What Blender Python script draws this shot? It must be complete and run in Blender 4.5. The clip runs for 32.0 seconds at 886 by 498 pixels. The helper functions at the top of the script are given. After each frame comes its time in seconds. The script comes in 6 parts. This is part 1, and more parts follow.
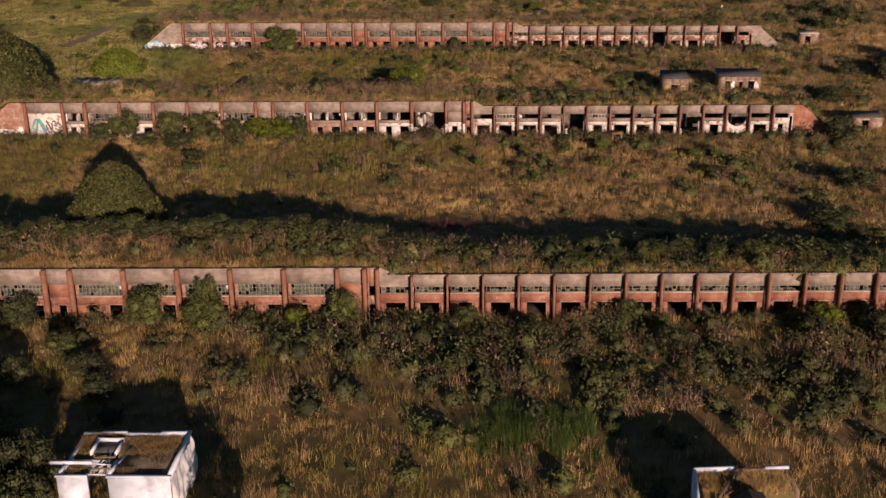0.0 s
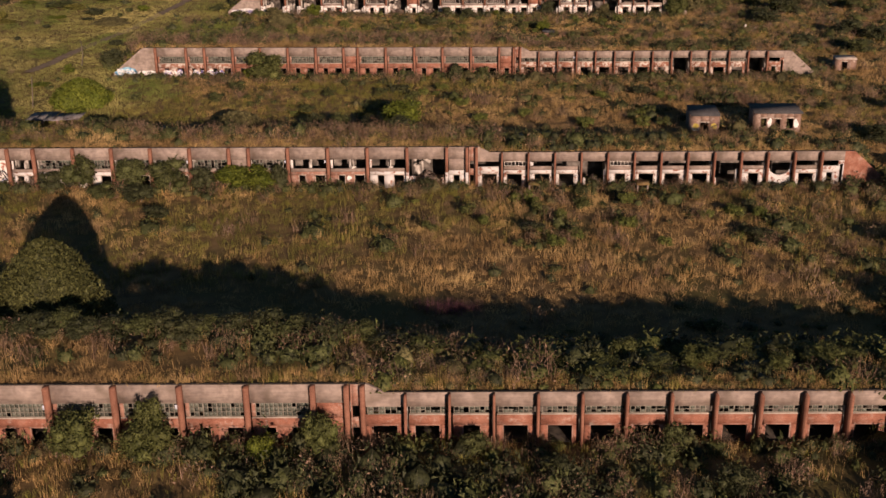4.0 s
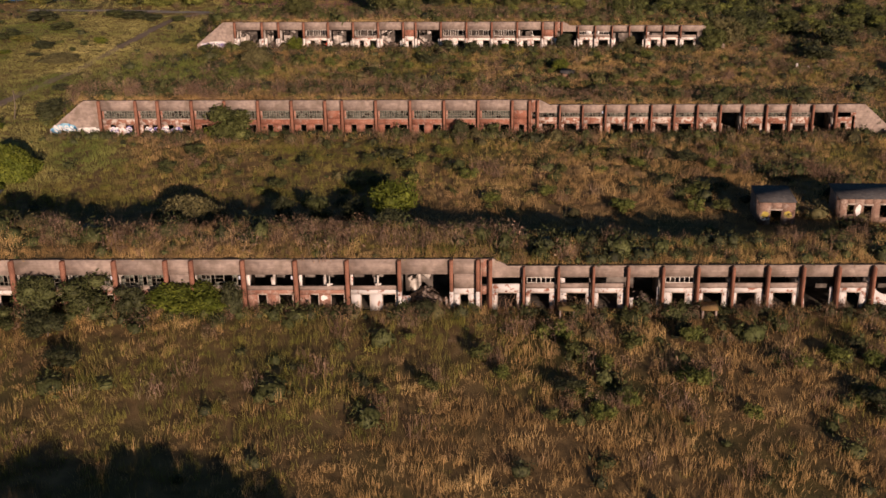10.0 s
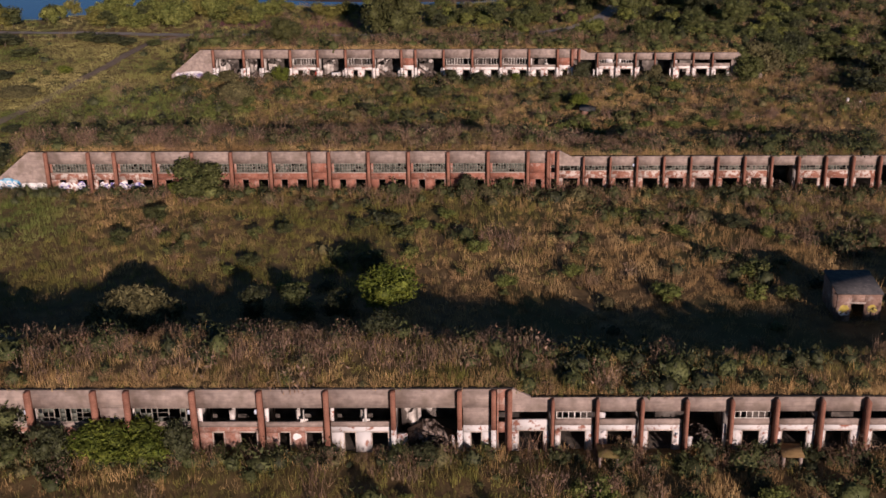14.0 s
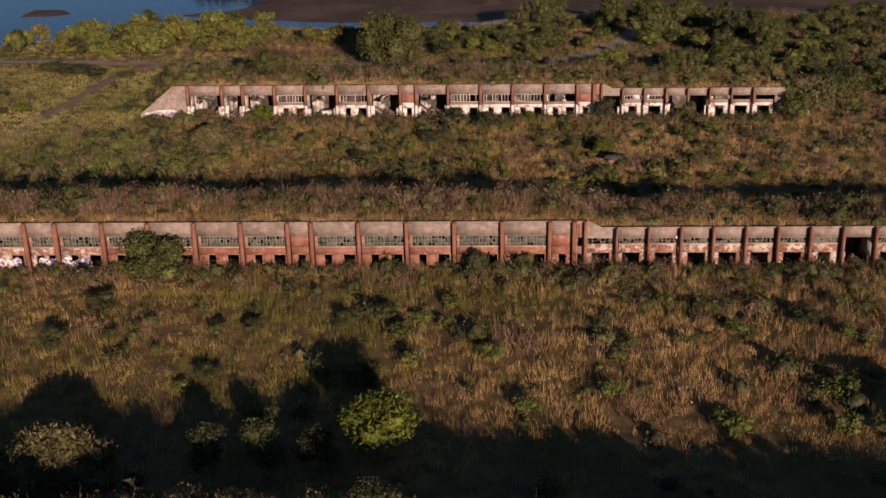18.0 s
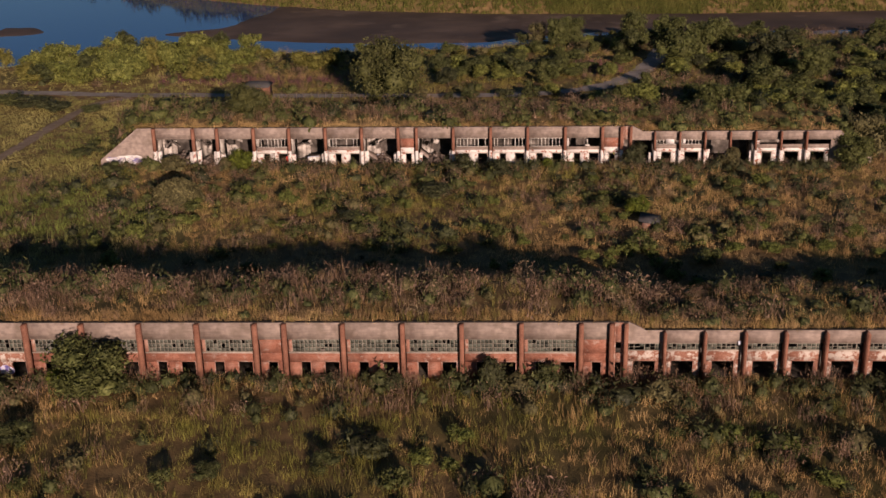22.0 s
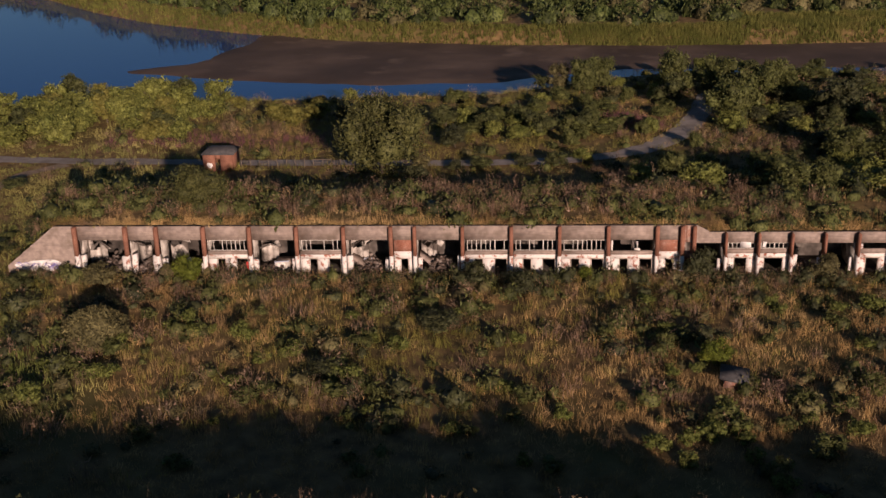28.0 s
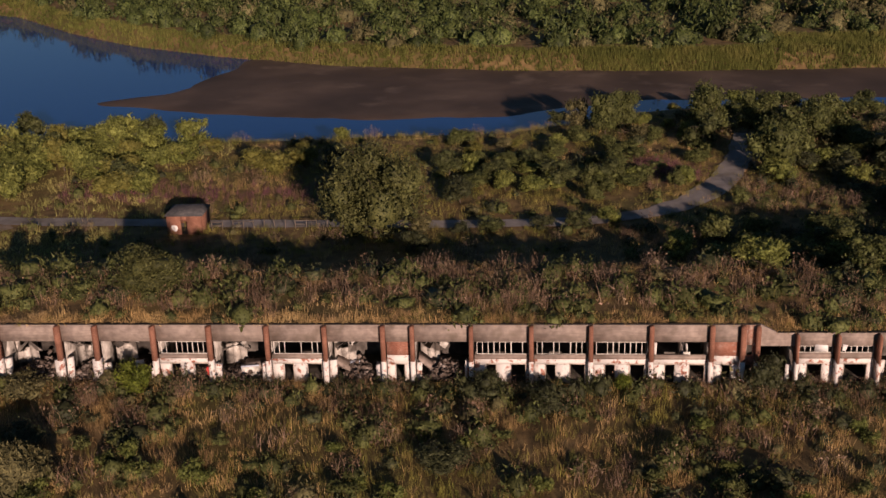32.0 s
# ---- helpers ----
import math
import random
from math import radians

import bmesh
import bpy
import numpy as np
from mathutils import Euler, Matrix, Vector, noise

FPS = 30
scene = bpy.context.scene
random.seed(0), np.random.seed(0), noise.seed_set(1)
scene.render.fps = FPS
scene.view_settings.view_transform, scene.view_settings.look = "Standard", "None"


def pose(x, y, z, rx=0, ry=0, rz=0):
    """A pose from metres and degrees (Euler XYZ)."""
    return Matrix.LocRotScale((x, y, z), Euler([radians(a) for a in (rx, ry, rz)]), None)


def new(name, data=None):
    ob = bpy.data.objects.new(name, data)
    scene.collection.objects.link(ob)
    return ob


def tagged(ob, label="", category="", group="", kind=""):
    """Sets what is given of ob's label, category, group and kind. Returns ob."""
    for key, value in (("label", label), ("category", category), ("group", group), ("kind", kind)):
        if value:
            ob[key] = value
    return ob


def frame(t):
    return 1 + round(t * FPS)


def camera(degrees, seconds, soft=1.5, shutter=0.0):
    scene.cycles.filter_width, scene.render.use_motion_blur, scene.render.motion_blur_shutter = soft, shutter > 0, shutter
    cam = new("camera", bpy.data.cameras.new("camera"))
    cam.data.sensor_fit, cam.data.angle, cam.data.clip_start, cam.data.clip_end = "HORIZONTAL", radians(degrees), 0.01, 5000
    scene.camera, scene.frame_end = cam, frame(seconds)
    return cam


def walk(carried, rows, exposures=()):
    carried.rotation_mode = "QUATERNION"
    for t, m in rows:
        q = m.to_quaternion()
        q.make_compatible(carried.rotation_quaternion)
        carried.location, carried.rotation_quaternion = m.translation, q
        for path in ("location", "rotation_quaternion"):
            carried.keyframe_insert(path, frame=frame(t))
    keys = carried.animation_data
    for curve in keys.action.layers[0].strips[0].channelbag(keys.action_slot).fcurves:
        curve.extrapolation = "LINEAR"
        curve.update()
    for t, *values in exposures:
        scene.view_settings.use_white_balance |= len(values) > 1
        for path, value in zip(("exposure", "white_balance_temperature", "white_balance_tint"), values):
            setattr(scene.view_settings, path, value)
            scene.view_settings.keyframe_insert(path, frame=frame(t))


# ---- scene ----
cam = camera(42.18, 32.0)
# seconds, place in metres, turn in degrees
ROWS = [
    (0.0, 8.69, -269.79, 54.89, 68.654, 0.562, 3.056),
    (1.0, 8.31, -263.26, 54.89, 68.671, 0.540, 3.045),
    (2.0, 7.90, -256.51, 54.89, 68.697, 0.549, 3.014),
    (3.0, 7.46, -249.61, 54.92, 68.711, 0.568, 3.003),
    (3.5, 7.25, -246.19, 54.93, 68.714, 0.576, 2.995),
    (5.5, 6.41, -231.87, 55.19, 68.723, 0.601, 2.951),
    (6.0, 6.15, -228.11, 55.23, 68.724, 0.605, 2.940),
    (7.0, 5.70, -220.83, 55.29, 68.707, 0.611, 2.922),
    (8.0, 5.22, -213.49, 55.33, 68.686, 0.628, 2.908),
    (9.0, 4.74, -205.90, 55.37, 68.685, 0.640, 2.901),
    (10.0, 4.21, -198.22, 55.43, 68.706, 0.642, 2.901),
    (11.0, 3.71, -190.52, 55.45, 68.706, 0.651, 2.903),
    (12.0, 3.22, -182.69, 55.44, 68.699, 0.679, 2.914),
    (13.0, 2.73, -174.79, 55.43, 68.725, 0.739, 2.923),
    (14.0, 2.31, -166.97, 55.40, 68.758, 0.816, 2.944),
    (14.5, 2.12, -163.19, 55.36, 68.775, 0.852, 2.960),
    (16.5, 1.31, -147.74, 55.01, 68.922, 0.998, 3.035),
    (17.0, 1.07, -143.84, 54.99, 68.956, 1.035, 3.052),
    (18.0, 0.68, -136.27, 54.92, 69.000, 1.099, 3.076),
    (19.0, 0.22, -128.71, 54.86, 69.018, 1.149, 3.115),
    (20.0, -0.21, -121.09, 54.83, 69.038, 1.184, 3.157),
    (21.0, -0.61, -113.51, 54.82, 69.051, 1.201, 3.201),
    (22.0, -1.06, -105.90, 54.84, 69.049, 1.210, 3.244),
    (23.0, -1.54, -98.19, 54.88, 69.037, 1.225, 3.272),
    (24.0, -2.07, -90.43, 54.96, 69.033, 1.255, 3.280),
    (25.0, -2.58, -82.62, 55.01, 69.042, 1.289, 3.275),
    (25.5, -2.79, -78.74, 55.02, 69.051, 1.306, 3.278),
    (27.5, -3.82, -63.46, 55.02, 69.109, 1.370, 3.320),
    (28.0, -4.08, -59.64, 55.02, 69.126, 1.393, 3.334),
    (29.0, -4.54, -52.08, 55.02, 69.159, 1.448, 3.368),
    (30.0, -4.95, -44.81, 55.01, 69.188, 1.511, 3.395),
    (31.0, -5.40, -37.77, 55.01, 69.237, 1.580, 3.398),
    (32.0, -5.87, -30.80, 55.01, 69.281, 1.642, 3.383),
]
walk(cam, [(t, pose(x, y, z, rx, ry, rz)) for t, x, y, z, rx, ry, rz in ROWS], exposures=[(0.0, 0.0, 6800, 10), (10.3, 0.0, 6800, 10), (13.0, -0.05, 5800, 10), (14.8, -0.05, 5800, 10), (16.7, 0.0, 6650, 10), (20.5, 0.0, 6650, 10), (22.5, -0.05, 6450, 11), (25.5, -0.05, 6450, 11), (32.0, -0.05, 6500, 11)])

# ---- light ----
SUN_AZ, SUN_EL = (-0.33, 0.944), radians(12.8)      # the way that shadows fall, and the sun's height
world = bpy.data.worlds.new("sky")
scene.world = world
world.use_nodes = True
wn, wl = world.node_tree.nodes, world.node_tree.links
sky = wn.new("ShaderNodeTexSky")
sky.sky_type, sky.sun_disc, sky.sun_elevation = "NISHITA", False, SUN_EL
sky.ozone_density, sky.dust_density, sky.air_density = 3.5, 0.3, 0.9
sky.sun_rotation = math.atan2(-SUN_AZ[0], -SUN_AZ[1])
wn["Background"].inputs["Strength"].default_value = 0.05
wl.new(sky.outputs["Color"], wn["Background"].inputs["Color"])
sun = new("sun", bpy.data.lights.new("sun", "SUN"))
sun.data.energy, sun.data.angle, sun.data.color = 6.3, radians(0.6), (1.0, 0.735, 0.60)
way = Vector((SUN_AZ[0] * math.cos(SUN_EL), SUN_AZ[1] * math.cos(SUN_EL), -math.sin(SUN_EL)))
sun.matrix_world = Matrix.Translation((60, -260, 90)) @ way.to_track_quat("-Z", "Y").to_matrix().to_4x4()

# ---- materials ----


def material(name, colours, scale=1.0, detail=6.0, rough=0.9, bump=0.0, bump_scale=12.0, second=None, island=0.0, objects=0.0, metal=0.0, through_light=0.0, spread=(0.3, 0.7), bump_depth=0.1, mottle=None):
    """Noise between colours at one scale, a second colour in patches (colour, scale, threshold), island: per-piece brightness change; mottle: growth patches (scale, low, high)."""
    m = bpy.data.materials.new(name)
    m.use_nodes = True
    n, l = m.node_tree.nodes, m.node_tree.links
    bsdf = n["Principled BSDF"]
    bsdf.inputs["Roughness"].default_value = rough
    bsdf.inputs["Metallic"].default_value = metal
    bsdf.inputs["Specular IOR Level"].default_value = 0.25
    co = n.new("ShaderNodeNewGeometry")
    tex = n.new("ShaderNodeTexNoise")
    tex.inputs["Scale"].default_value, tex.inputs["Detail"].default_value = scale, detail
    l.new(co.outputs["Position"], tex.inputs["Vector"])
    ramp = n.new("ShaderNodeValToRGB")
    e = ramp.color_ramp.elements
    e[0].position, e[1].position = spread
    while len(e) < len(colours):
        e.new(0.5)
    for k, c in enumerate(colours):
        e[k].position = spread[0] + (spread[1] - spread[0]) * k / max(1, len(colours) - 1)
        e[k].color = (*c, 1)
    l.new(tex.outputs["Fac"], ramp.inputs["Fac"])
    out = ramp.outputs["Color"]
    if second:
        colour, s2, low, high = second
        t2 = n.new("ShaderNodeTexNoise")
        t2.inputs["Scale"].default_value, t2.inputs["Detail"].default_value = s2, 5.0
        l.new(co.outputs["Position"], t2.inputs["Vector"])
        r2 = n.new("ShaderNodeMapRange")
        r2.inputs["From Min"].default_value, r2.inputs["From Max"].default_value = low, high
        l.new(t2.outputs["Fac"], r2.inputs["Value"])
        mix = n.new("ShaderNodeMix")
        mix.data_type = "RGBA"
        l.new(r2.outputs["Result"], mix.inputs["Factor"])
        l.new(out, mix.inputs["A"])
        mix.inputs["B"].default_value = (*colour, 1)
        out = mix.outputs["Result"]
    if island or objects:
        hsv = n.new("ShaderNodeHueSaturation")
        r3 = n.new("ShaderNodeMapRange")
        amount = island or objects
        r3.inputs["To Min"].default_value, r3.inputs["To Max"].default_value = 1 - amount, 1 + amount
        if island:
            l.new(co.outputs["Random Per Island"], r3.inputs["Value"])
        else:
            l.new(n.new("ShaderNodeObjectInfo").outputs["Random"], r3.inputs["Value"])
        l.new(r3.outputs["Result"], hsv.inputs["Value"])
        l.new(out, hsv.inputs["Color"])
        out = hsv.outputs["Color"]
    if mottle:
        s5, low5, high5 = mottle
        t5 = n.new("ShaderNodeTexNoise")
        t5.inputs["Scale"].default_value, t5.inputs["Detail"].default_value = s5, 4.0
        l.new(co.outputs["Position"], t5.inputs["Vector"])
        r5, h5 = n.new("ShaderNodeMapRange"), n.new("ShaderNodeHueSaturation")
        r5.inputs["From Min"].default_value, r5.inputs["From Max"].default_value = 0.32, 0.68
        r5.inputs["To Min"].default_value, r5.inputs["To Max"].default_value = low5, high5
        l.new(t5.outputs["Fac"], r5.inputs["Value"])
        l.new(r5.outputs["Result"], h5.inputs["Value"])
        l.new(out, h5.inputs["Color"])
        out = h5.outputs["Color"]
    l.new(out, bsdf.inputs["Base Color"])
    if bump:
        t4 = n.new("ShaderNodeTexNoise")
        t4.inputs["Scale"].default_value, t4.inputs["Detail"].default_value = bump_scale, 4.0
        l.new(co.outputs["Position"], t4.inputs["Vector"])
        b = n.new("ShaderNodeBump")
        b.inputs["Strength"].default_value, b.inputs["Distance"].default_value = bump, bump_depth
        l.new(t4.outputs["Fac"], b.inputs["Height"])
        l.new(b.outputs["Normal"], bsdf.inputs["Normal"])
    if through_light:
        tr = n.new("ShaderNodeBsdfTranslucent")
        l.new(out, tr.inputs["Color"])
        add = n.new("ShaderNodeMixShader")
        add.inputs["Fac"].default_value = through_light
        l.new(bsdf.outputs["BSDF"], add.inputs[1])
        l.new(tr.outputs["BSDF"], add.inputs[2])
        l.new(add.outputs["Shader"], n["Material Output"].inputs["Surface"])
    return m


def brick_material(name, colours, mortar, paint=None, low=0.42, high=0.5):
    """Brickwork in true size; paint: a flaking coat over it."""
    m = material(name, colours, scale=0.8, rough=0.92, bump=0.3, bump_scale=9)
    n, l = m.node_tree.nodes, m.node_tree.links
    bsdf = n["Principled BSDF"]
    base = bsdf.inputs["Base Color"].links[0].from_socket
    co = n.new("ShaderNodeTexCoord")
    sep, com = n.new("ShaderNodeSeparateXYZ"), n.new("ShaderNodeCombineXYZ")
    l.new(co.outputs["Object"], sep.inputs[0])
    mul = n.new("ShaderNodeMath")
    mul.operation = "ADD"
    l.new(sep.outputs["X"], mul.inputs[0])
    l.new(sep.outputs["Y"], mul.inputs[1])
    l.new(mul.outputs[0], com.inputs["X"])
    l.new(sep.outputs["Z"], com.inputs["Y"])
    br = n.new("ShaderNodeTexBrick")
    br.inputs["Scale"].default_value = 1.0
    br.inputs["Brick Width"].default_value, br.inputs["Row Height"].default_value = 0.225, 0.075
    br.inputs["Mortar Size"].default_value = 0.006
    br.inputs["Color1"].default_value, br.inputs["Color2"].default_value = (1, 1, 1, 1), (0.72, 0.68, 0.66, 1)
    br.inputs["Mortar"].default_value = (*mortar, 1)
    l.new(com.outputs[0], br.inputs["Vector"])
    mix = n.new("ShaderNodeMix")
    mix.data_type, mix.blend_type = "RGBA", "MULTIPLY"
    mix.inputs["Factor"].default_value = 0.85
    l.new(base, mix.inputs["A"])
    l.new(br.outputs["Color"], mix.inputs["B"])
    out = mix.outputs["Result"]
    if paint:
        geo = n.new("ShaderNodeNewGeometry")
        t2 = n.new("ShaderNodeTexNoise")
        t2.inputs["Scale"].default_value, t2.inputs["Detail"].default_value = 1.3, 9.0
        t2.inputs["Roughness"].default_value = 0.68
        l.new(geo.outputs["Position"], t2.inputs["Vector"])
        r2 = n.new("ShaderNodeMapRange")
        r2.inputs["From Min"].default_value, r2.inputs["From Max"].default_value = low, high
        l.new(t2.outputs["Fac"], r2.inputs["Value"])
        mix2 = n.new("ShaderNodeMix")
        mix2.data_type = "RGBA"
        l.new(r2.outputs["Result"], mix2.inputs["Factor"])
        l.new(out, mix2.inputs["A"])
        mix2.inputs["B"].default_value = (*paint, 1)
        out = mix2.outputs["Result"]
    l.new(out, bsdf.inputs["Base Color"])
    return m


BRICK = brick_material("red_brick", [(0.21, 0.088, 0.06), (0.31, 0.135, 0.092), (0.37, 0.20, 0.15)], (0.55, 0.5, 0.45), paint=(0.40, 0.31, 0.265), low=0.56, high=0.74)
PILLAR = brick_material("dark_red_brick", [(0.20, 0.092, 0.062), (0.31, 0.15, 0.102)], (0.55, 0.5, 0.45))
PAINTED = brick_material("flaking_white_brick", [(0.33, 0.12, 0.08), (0.42, 0.2, 0.14)], (0.6, 0.55, 0.5), paint=(0.66, 0.62, 0.585), low=0.40, high=0.46)
# a duller, greyer white than the coat above
DULL_WHITE = brick_material("dull_white_brick", [(0.26, 0.11, 0.08), (0.34, 0.18, 0.13)], (0.5, 0.46, 0.42), paint=(0.55, 0.525, 0.51), low=0.40, high=0.465)
PINK = brick_material("worn_brick", [(0.27, 0.125, 0.088), (0.37, 0.215, 0.165)], (0.6, 0.55, 0.5), paint=(0.39, 0.31, 0.265), low=0.50, high=0.66)
HUTBRICK = brick_material("brown_brick", [(0.20, 0.125, 0.098), (0.30, 0.205, 0.16)], (0.55, 0.5, 0.45), paint=(0.38, 0.31, 0.265), low=0.52, high=0.68)
FLAKED = brick_material("brick_with_scraps_of_white_paint", [(0.24, 0.105, 0.07), (0.35, 0.185, 0.135)], (0.55, 0.5, 0.45), paint=(0.48, 0.415, 0.365), low=0.48, high=0.56)
CONCRETE = material("weathered_concrete", [(0.204, 0.160, 0.138), (0.270, 0.215, 0.185), (0.330, 0.264, 0.226)], scale=1.6, detail=10, bump=0.3, bump_scale=7, second=((0.165, 0.130, 0.105), 0.6, 0.50, 0.72), objects=0.07)
cn, cl = CONCRETE.node_tree.nodes, CONCRETE.node_tree.links
streak, stretch, mixed, geo = cn.new("ShaderNodeTexNoise"), cn.new("ShaderNodeMapping"), cn.new("ShaderNodeMix"), cn.new("ShaderNodeNewGeometry")
stretch.inputs["Scale"].default_value = (0.5, 0.5, 5.0)
streak.inputs["Scale"].default_value, streak.inputs["Detail"].default_value = 1.0, 6.0
fade = cn.new("ShaderNodeMapRange")
fade.inputs["From Min"].default_value, fade.inputs["From Max"].default_value, fade.inputs["To Max"].default_value = 0.50, 0.76, 0.4
mixed.data_type = "RGBA"
mixed.inputs["B"].default_value = (0.10, 0.08, 0.07, 1)
cl.new(geo.outputs["Position"], stretch.inputs["Vector"])
cl.new(stretch.outputs["Vector"], streak.inputs["Vector"])
cl.new(streak.outputs["Fac"], fade.inputs["Value"])
cl.new(fade.outputs["Result"], mixed.inputs["Factor"])
cl.new(cn["Principled BSDF"].inputs["Base Color"].links[0].from_socket, mixed.inputs["A"])
cl.new(mixed.outputs["Result"], cn["Principled BSDF"].inputs["Base Color"])
LINTEL = material("lintel_concrete", [(0.30, 0.25, 0.21), (0.48, 0.41, 0.35)], scale=1.6, detail=8, bump=0.2)
PLASTER = material("stained_plaster", [(0.24, 0.21, 0.19), (0.42, 0.38, 0.34), (0.66, 0.61, 0.56)], scale=1.1, detail=10, bump=0.2, second=((0.09, 0.075, 0.065), 0.6, 0.50, 0.60))
# soot plus the deep shade of the rooms, both put into the colour
SOOT_SHADE = material("soot_and_room_shade", [(0.03, 0.026, 0.023), (0.10, 0.085, 0.075), (0.26, 0.23, 0.205)], scale=0.6, detail=8, bump=0.2)
# dirt tones darkened further: indoor shade is painted in so doorways read black
FLOOR = material("dirty_shaded_floor", [(0.025, 0.021, 0.018), (0.075, 0.062, 0.05)], scale=1.2, bump=0.3)
# near-black, for the thin strips on the roof edges and one slumped roof
NEAR_BLACK = material("near_black", [(0.02, 0.017, 0.015), (0.05, 0.04, 0.035)], scale=3)
STEEL = material("old_window_steel", [(0.15, 0.135, 0.11), (0.26, 0.24, 0.20)], scale=3, rough=0.7)
WHITE_STEEL = material("white_window_steel", [(0.45, 0.42, 0.38), (0.72, 0.68, 0.62)], scale=3, rough=0.6)
GLASS = material("dusty_glass", [(0.045, 0.052, 0.042), (0.105, 0.108, 0.088)], scale=1.5, rough=0.4, objects=0.5)
SLATE = material("slate_roof", [(0.045, 0.045, 0.049), (0.085, 0.080, 0.079)], scale=1.5, rough=0.85, bump=0.2, second=((0.135, 0.126, 0.117), 3.0, 0.6, 0.75))
WHITEWALL = material("white_render", [(0.480, 0.521, 0.620), (0.684, 0.725, 0.832)], scale=0.9, detail=9, bump=0.15, second=((0.312, 0.329, 0.370), 0.7, 0.54, 0.78))
SHEET = material("weathered_sheet", [(0.17, 0.16, 0.16), (0.27, 0.25, 0.245)], scale=1.2, rough=0.85, bump=0.2, second=((0.12, 0.105, 0.095), 0.8, 0.5, 0.65), objects=0.12)
RUST = material("rusted_metal", [(0.10, 0.05, 0.03), (0.22, 0.11, 0.06)], scale=4, rough=0.8)
WOOD = material("grey_timber", [(0.09, 0.07, 0.055), (0.17, 0.14, 0.11)], scale=4, bump=0.2)
BARK = material("bark", [(0.06, 0.045, 0.032), (0.13, 0.10, 0.075)], scale=6, bump=0.4)
RUBBLE = material("rubble", [(0.042, 0.033, 0.027), (0.108, 0.081, 0.066), (0.252, 0.216, 0.192)], scale=1.5, detail=6, island=0.4)
PATH = material("worn_tarmac", [(0.20, 0.178, 0.165), (0.29, 0.26, 0.24)], scale=0.6, bump=0.1, second=((0.18, 0.155, 0.125), 0.25, 0.5, 0.7))
TARP = material("crumpled_white_sheet", [(0.55, 0.56, 0.60), (0.78, 0.78, 0.80)], scale=1.2, rough=0.5, bump=0.4, bump_scale=2.5)
SOIL = material("roof_soil", [(0.04, 0.033, 0.028), (0.095, 0.075, 0.058), (0.15, 0.12, 0.09)], scale=0.8, detail=9, bump=0.5, bump_scale=3.0)
TRACK = material("earth_track", [(0.17, 0.125, 0.085), (0.26, 0.20, 0.145)], scale=0.8, bump=0.2)
MUD = material("river_mud", [(0.055, 0.038, 0.028), (0.085, 0.058, 0.042), (0.13, 0.09, 0.065)], scale=0.06, detail=10, rough=0.75, bump=0.15, bump_scale=1.5, second=((0.16, 0.115, 0.085), 0.09, 0.58, 0.72))
EARTH = material("field_soil", [(0.08, 0.055, 0.024), (0.165, 0.107, 0.045), (0.24, 0.16, 0.07)], scale=0.5, detail=12, bump=0.6, bump_scale=4.0, bump_depth=0.15, second=((0.105, 0.088, 0.028), 0.045, 0.47, 0.62))
DRY = material("dry_grass", [(0.237, 0.150, 0.060), (0.422, 0.278, 0.116), (0.580, 0.415, 0.190)], scale=0.12, detail=8, island=0.3, through_light=0.25, second=((0.270, 0.176, 0.097), 0.16, 0.52, 0.68), mottle=(0.8, 0.6, 1.35))
GREEN = material("green_grass", [(0.125, 0.125, 0.029), (0.206, 0.194, 0.045), (0.312, 0.263, 0.075)], scale=0.12, detail=8, island=0.4, through_light=0.3, second=((0.250, 0.181, 0.069), 0.3, 0.5, 0.7), mottle=(0.9, 0.58, 1.35))
REED = material("green_reeds", [(0.075, 0.085, 0.02), (0.12, 0.125, 0.03), (0.17, 0.15, 0.045)], scale=0.12, detail=8, island=0.4, through_light=0.25)
WEED = material("brown_weed", [(0.112, 0.073, 0.047), (0.192, 0.123, 0.080), (0.262, 0.177, 0.122)], scale=0.3, island=0.45, through_light=0.2, mottle=(1.0, 0.6, 1.4))
PINKWEED = material("purple_willowherb", [(0.12, 0.055, 0.065), (0.20, 0.085, 0.10)], scale=0.5, island=0.5, through_light=0.2)
ROOF_GRASS = material("roof_grass", [(0.15, 0.125, 0.04), (0.24, 0.165, 0.07), (0.28, 0.17, 0.09)], scale=0.5, island=0.4, through_light=0.25)
MEADOW = material("meadow_grass", [(0.168, 0.174, 0.050), (0.302, 0.280, 0.090), (0.470, 0.392, 0.157)], scale=0.045, detail=8, island=0.3, through_light=0.3, second=((0.157, 0.185, 0.045), 0.035, 0.50, 0.58), mottle=(0.35, 0.7, 1.25))
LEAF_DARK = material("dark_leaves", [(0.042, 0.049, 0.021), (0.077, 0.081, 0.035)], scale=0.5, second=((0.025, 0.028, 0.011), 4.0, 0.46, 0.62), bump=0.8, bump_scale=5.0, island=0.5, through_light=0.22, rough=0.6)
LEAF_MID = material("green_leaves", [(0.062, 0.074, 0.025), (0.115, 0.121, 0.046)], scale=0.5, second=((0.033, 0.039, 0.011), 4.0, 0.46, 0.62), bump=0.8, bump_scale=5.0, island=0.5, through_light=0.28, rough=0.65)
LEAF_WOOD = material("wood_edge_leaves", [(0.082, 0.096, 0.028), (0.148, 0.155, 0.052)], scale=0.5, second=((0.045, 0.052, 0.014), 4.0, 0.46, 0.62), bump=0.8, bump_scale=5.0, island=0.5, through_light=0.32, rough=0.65)
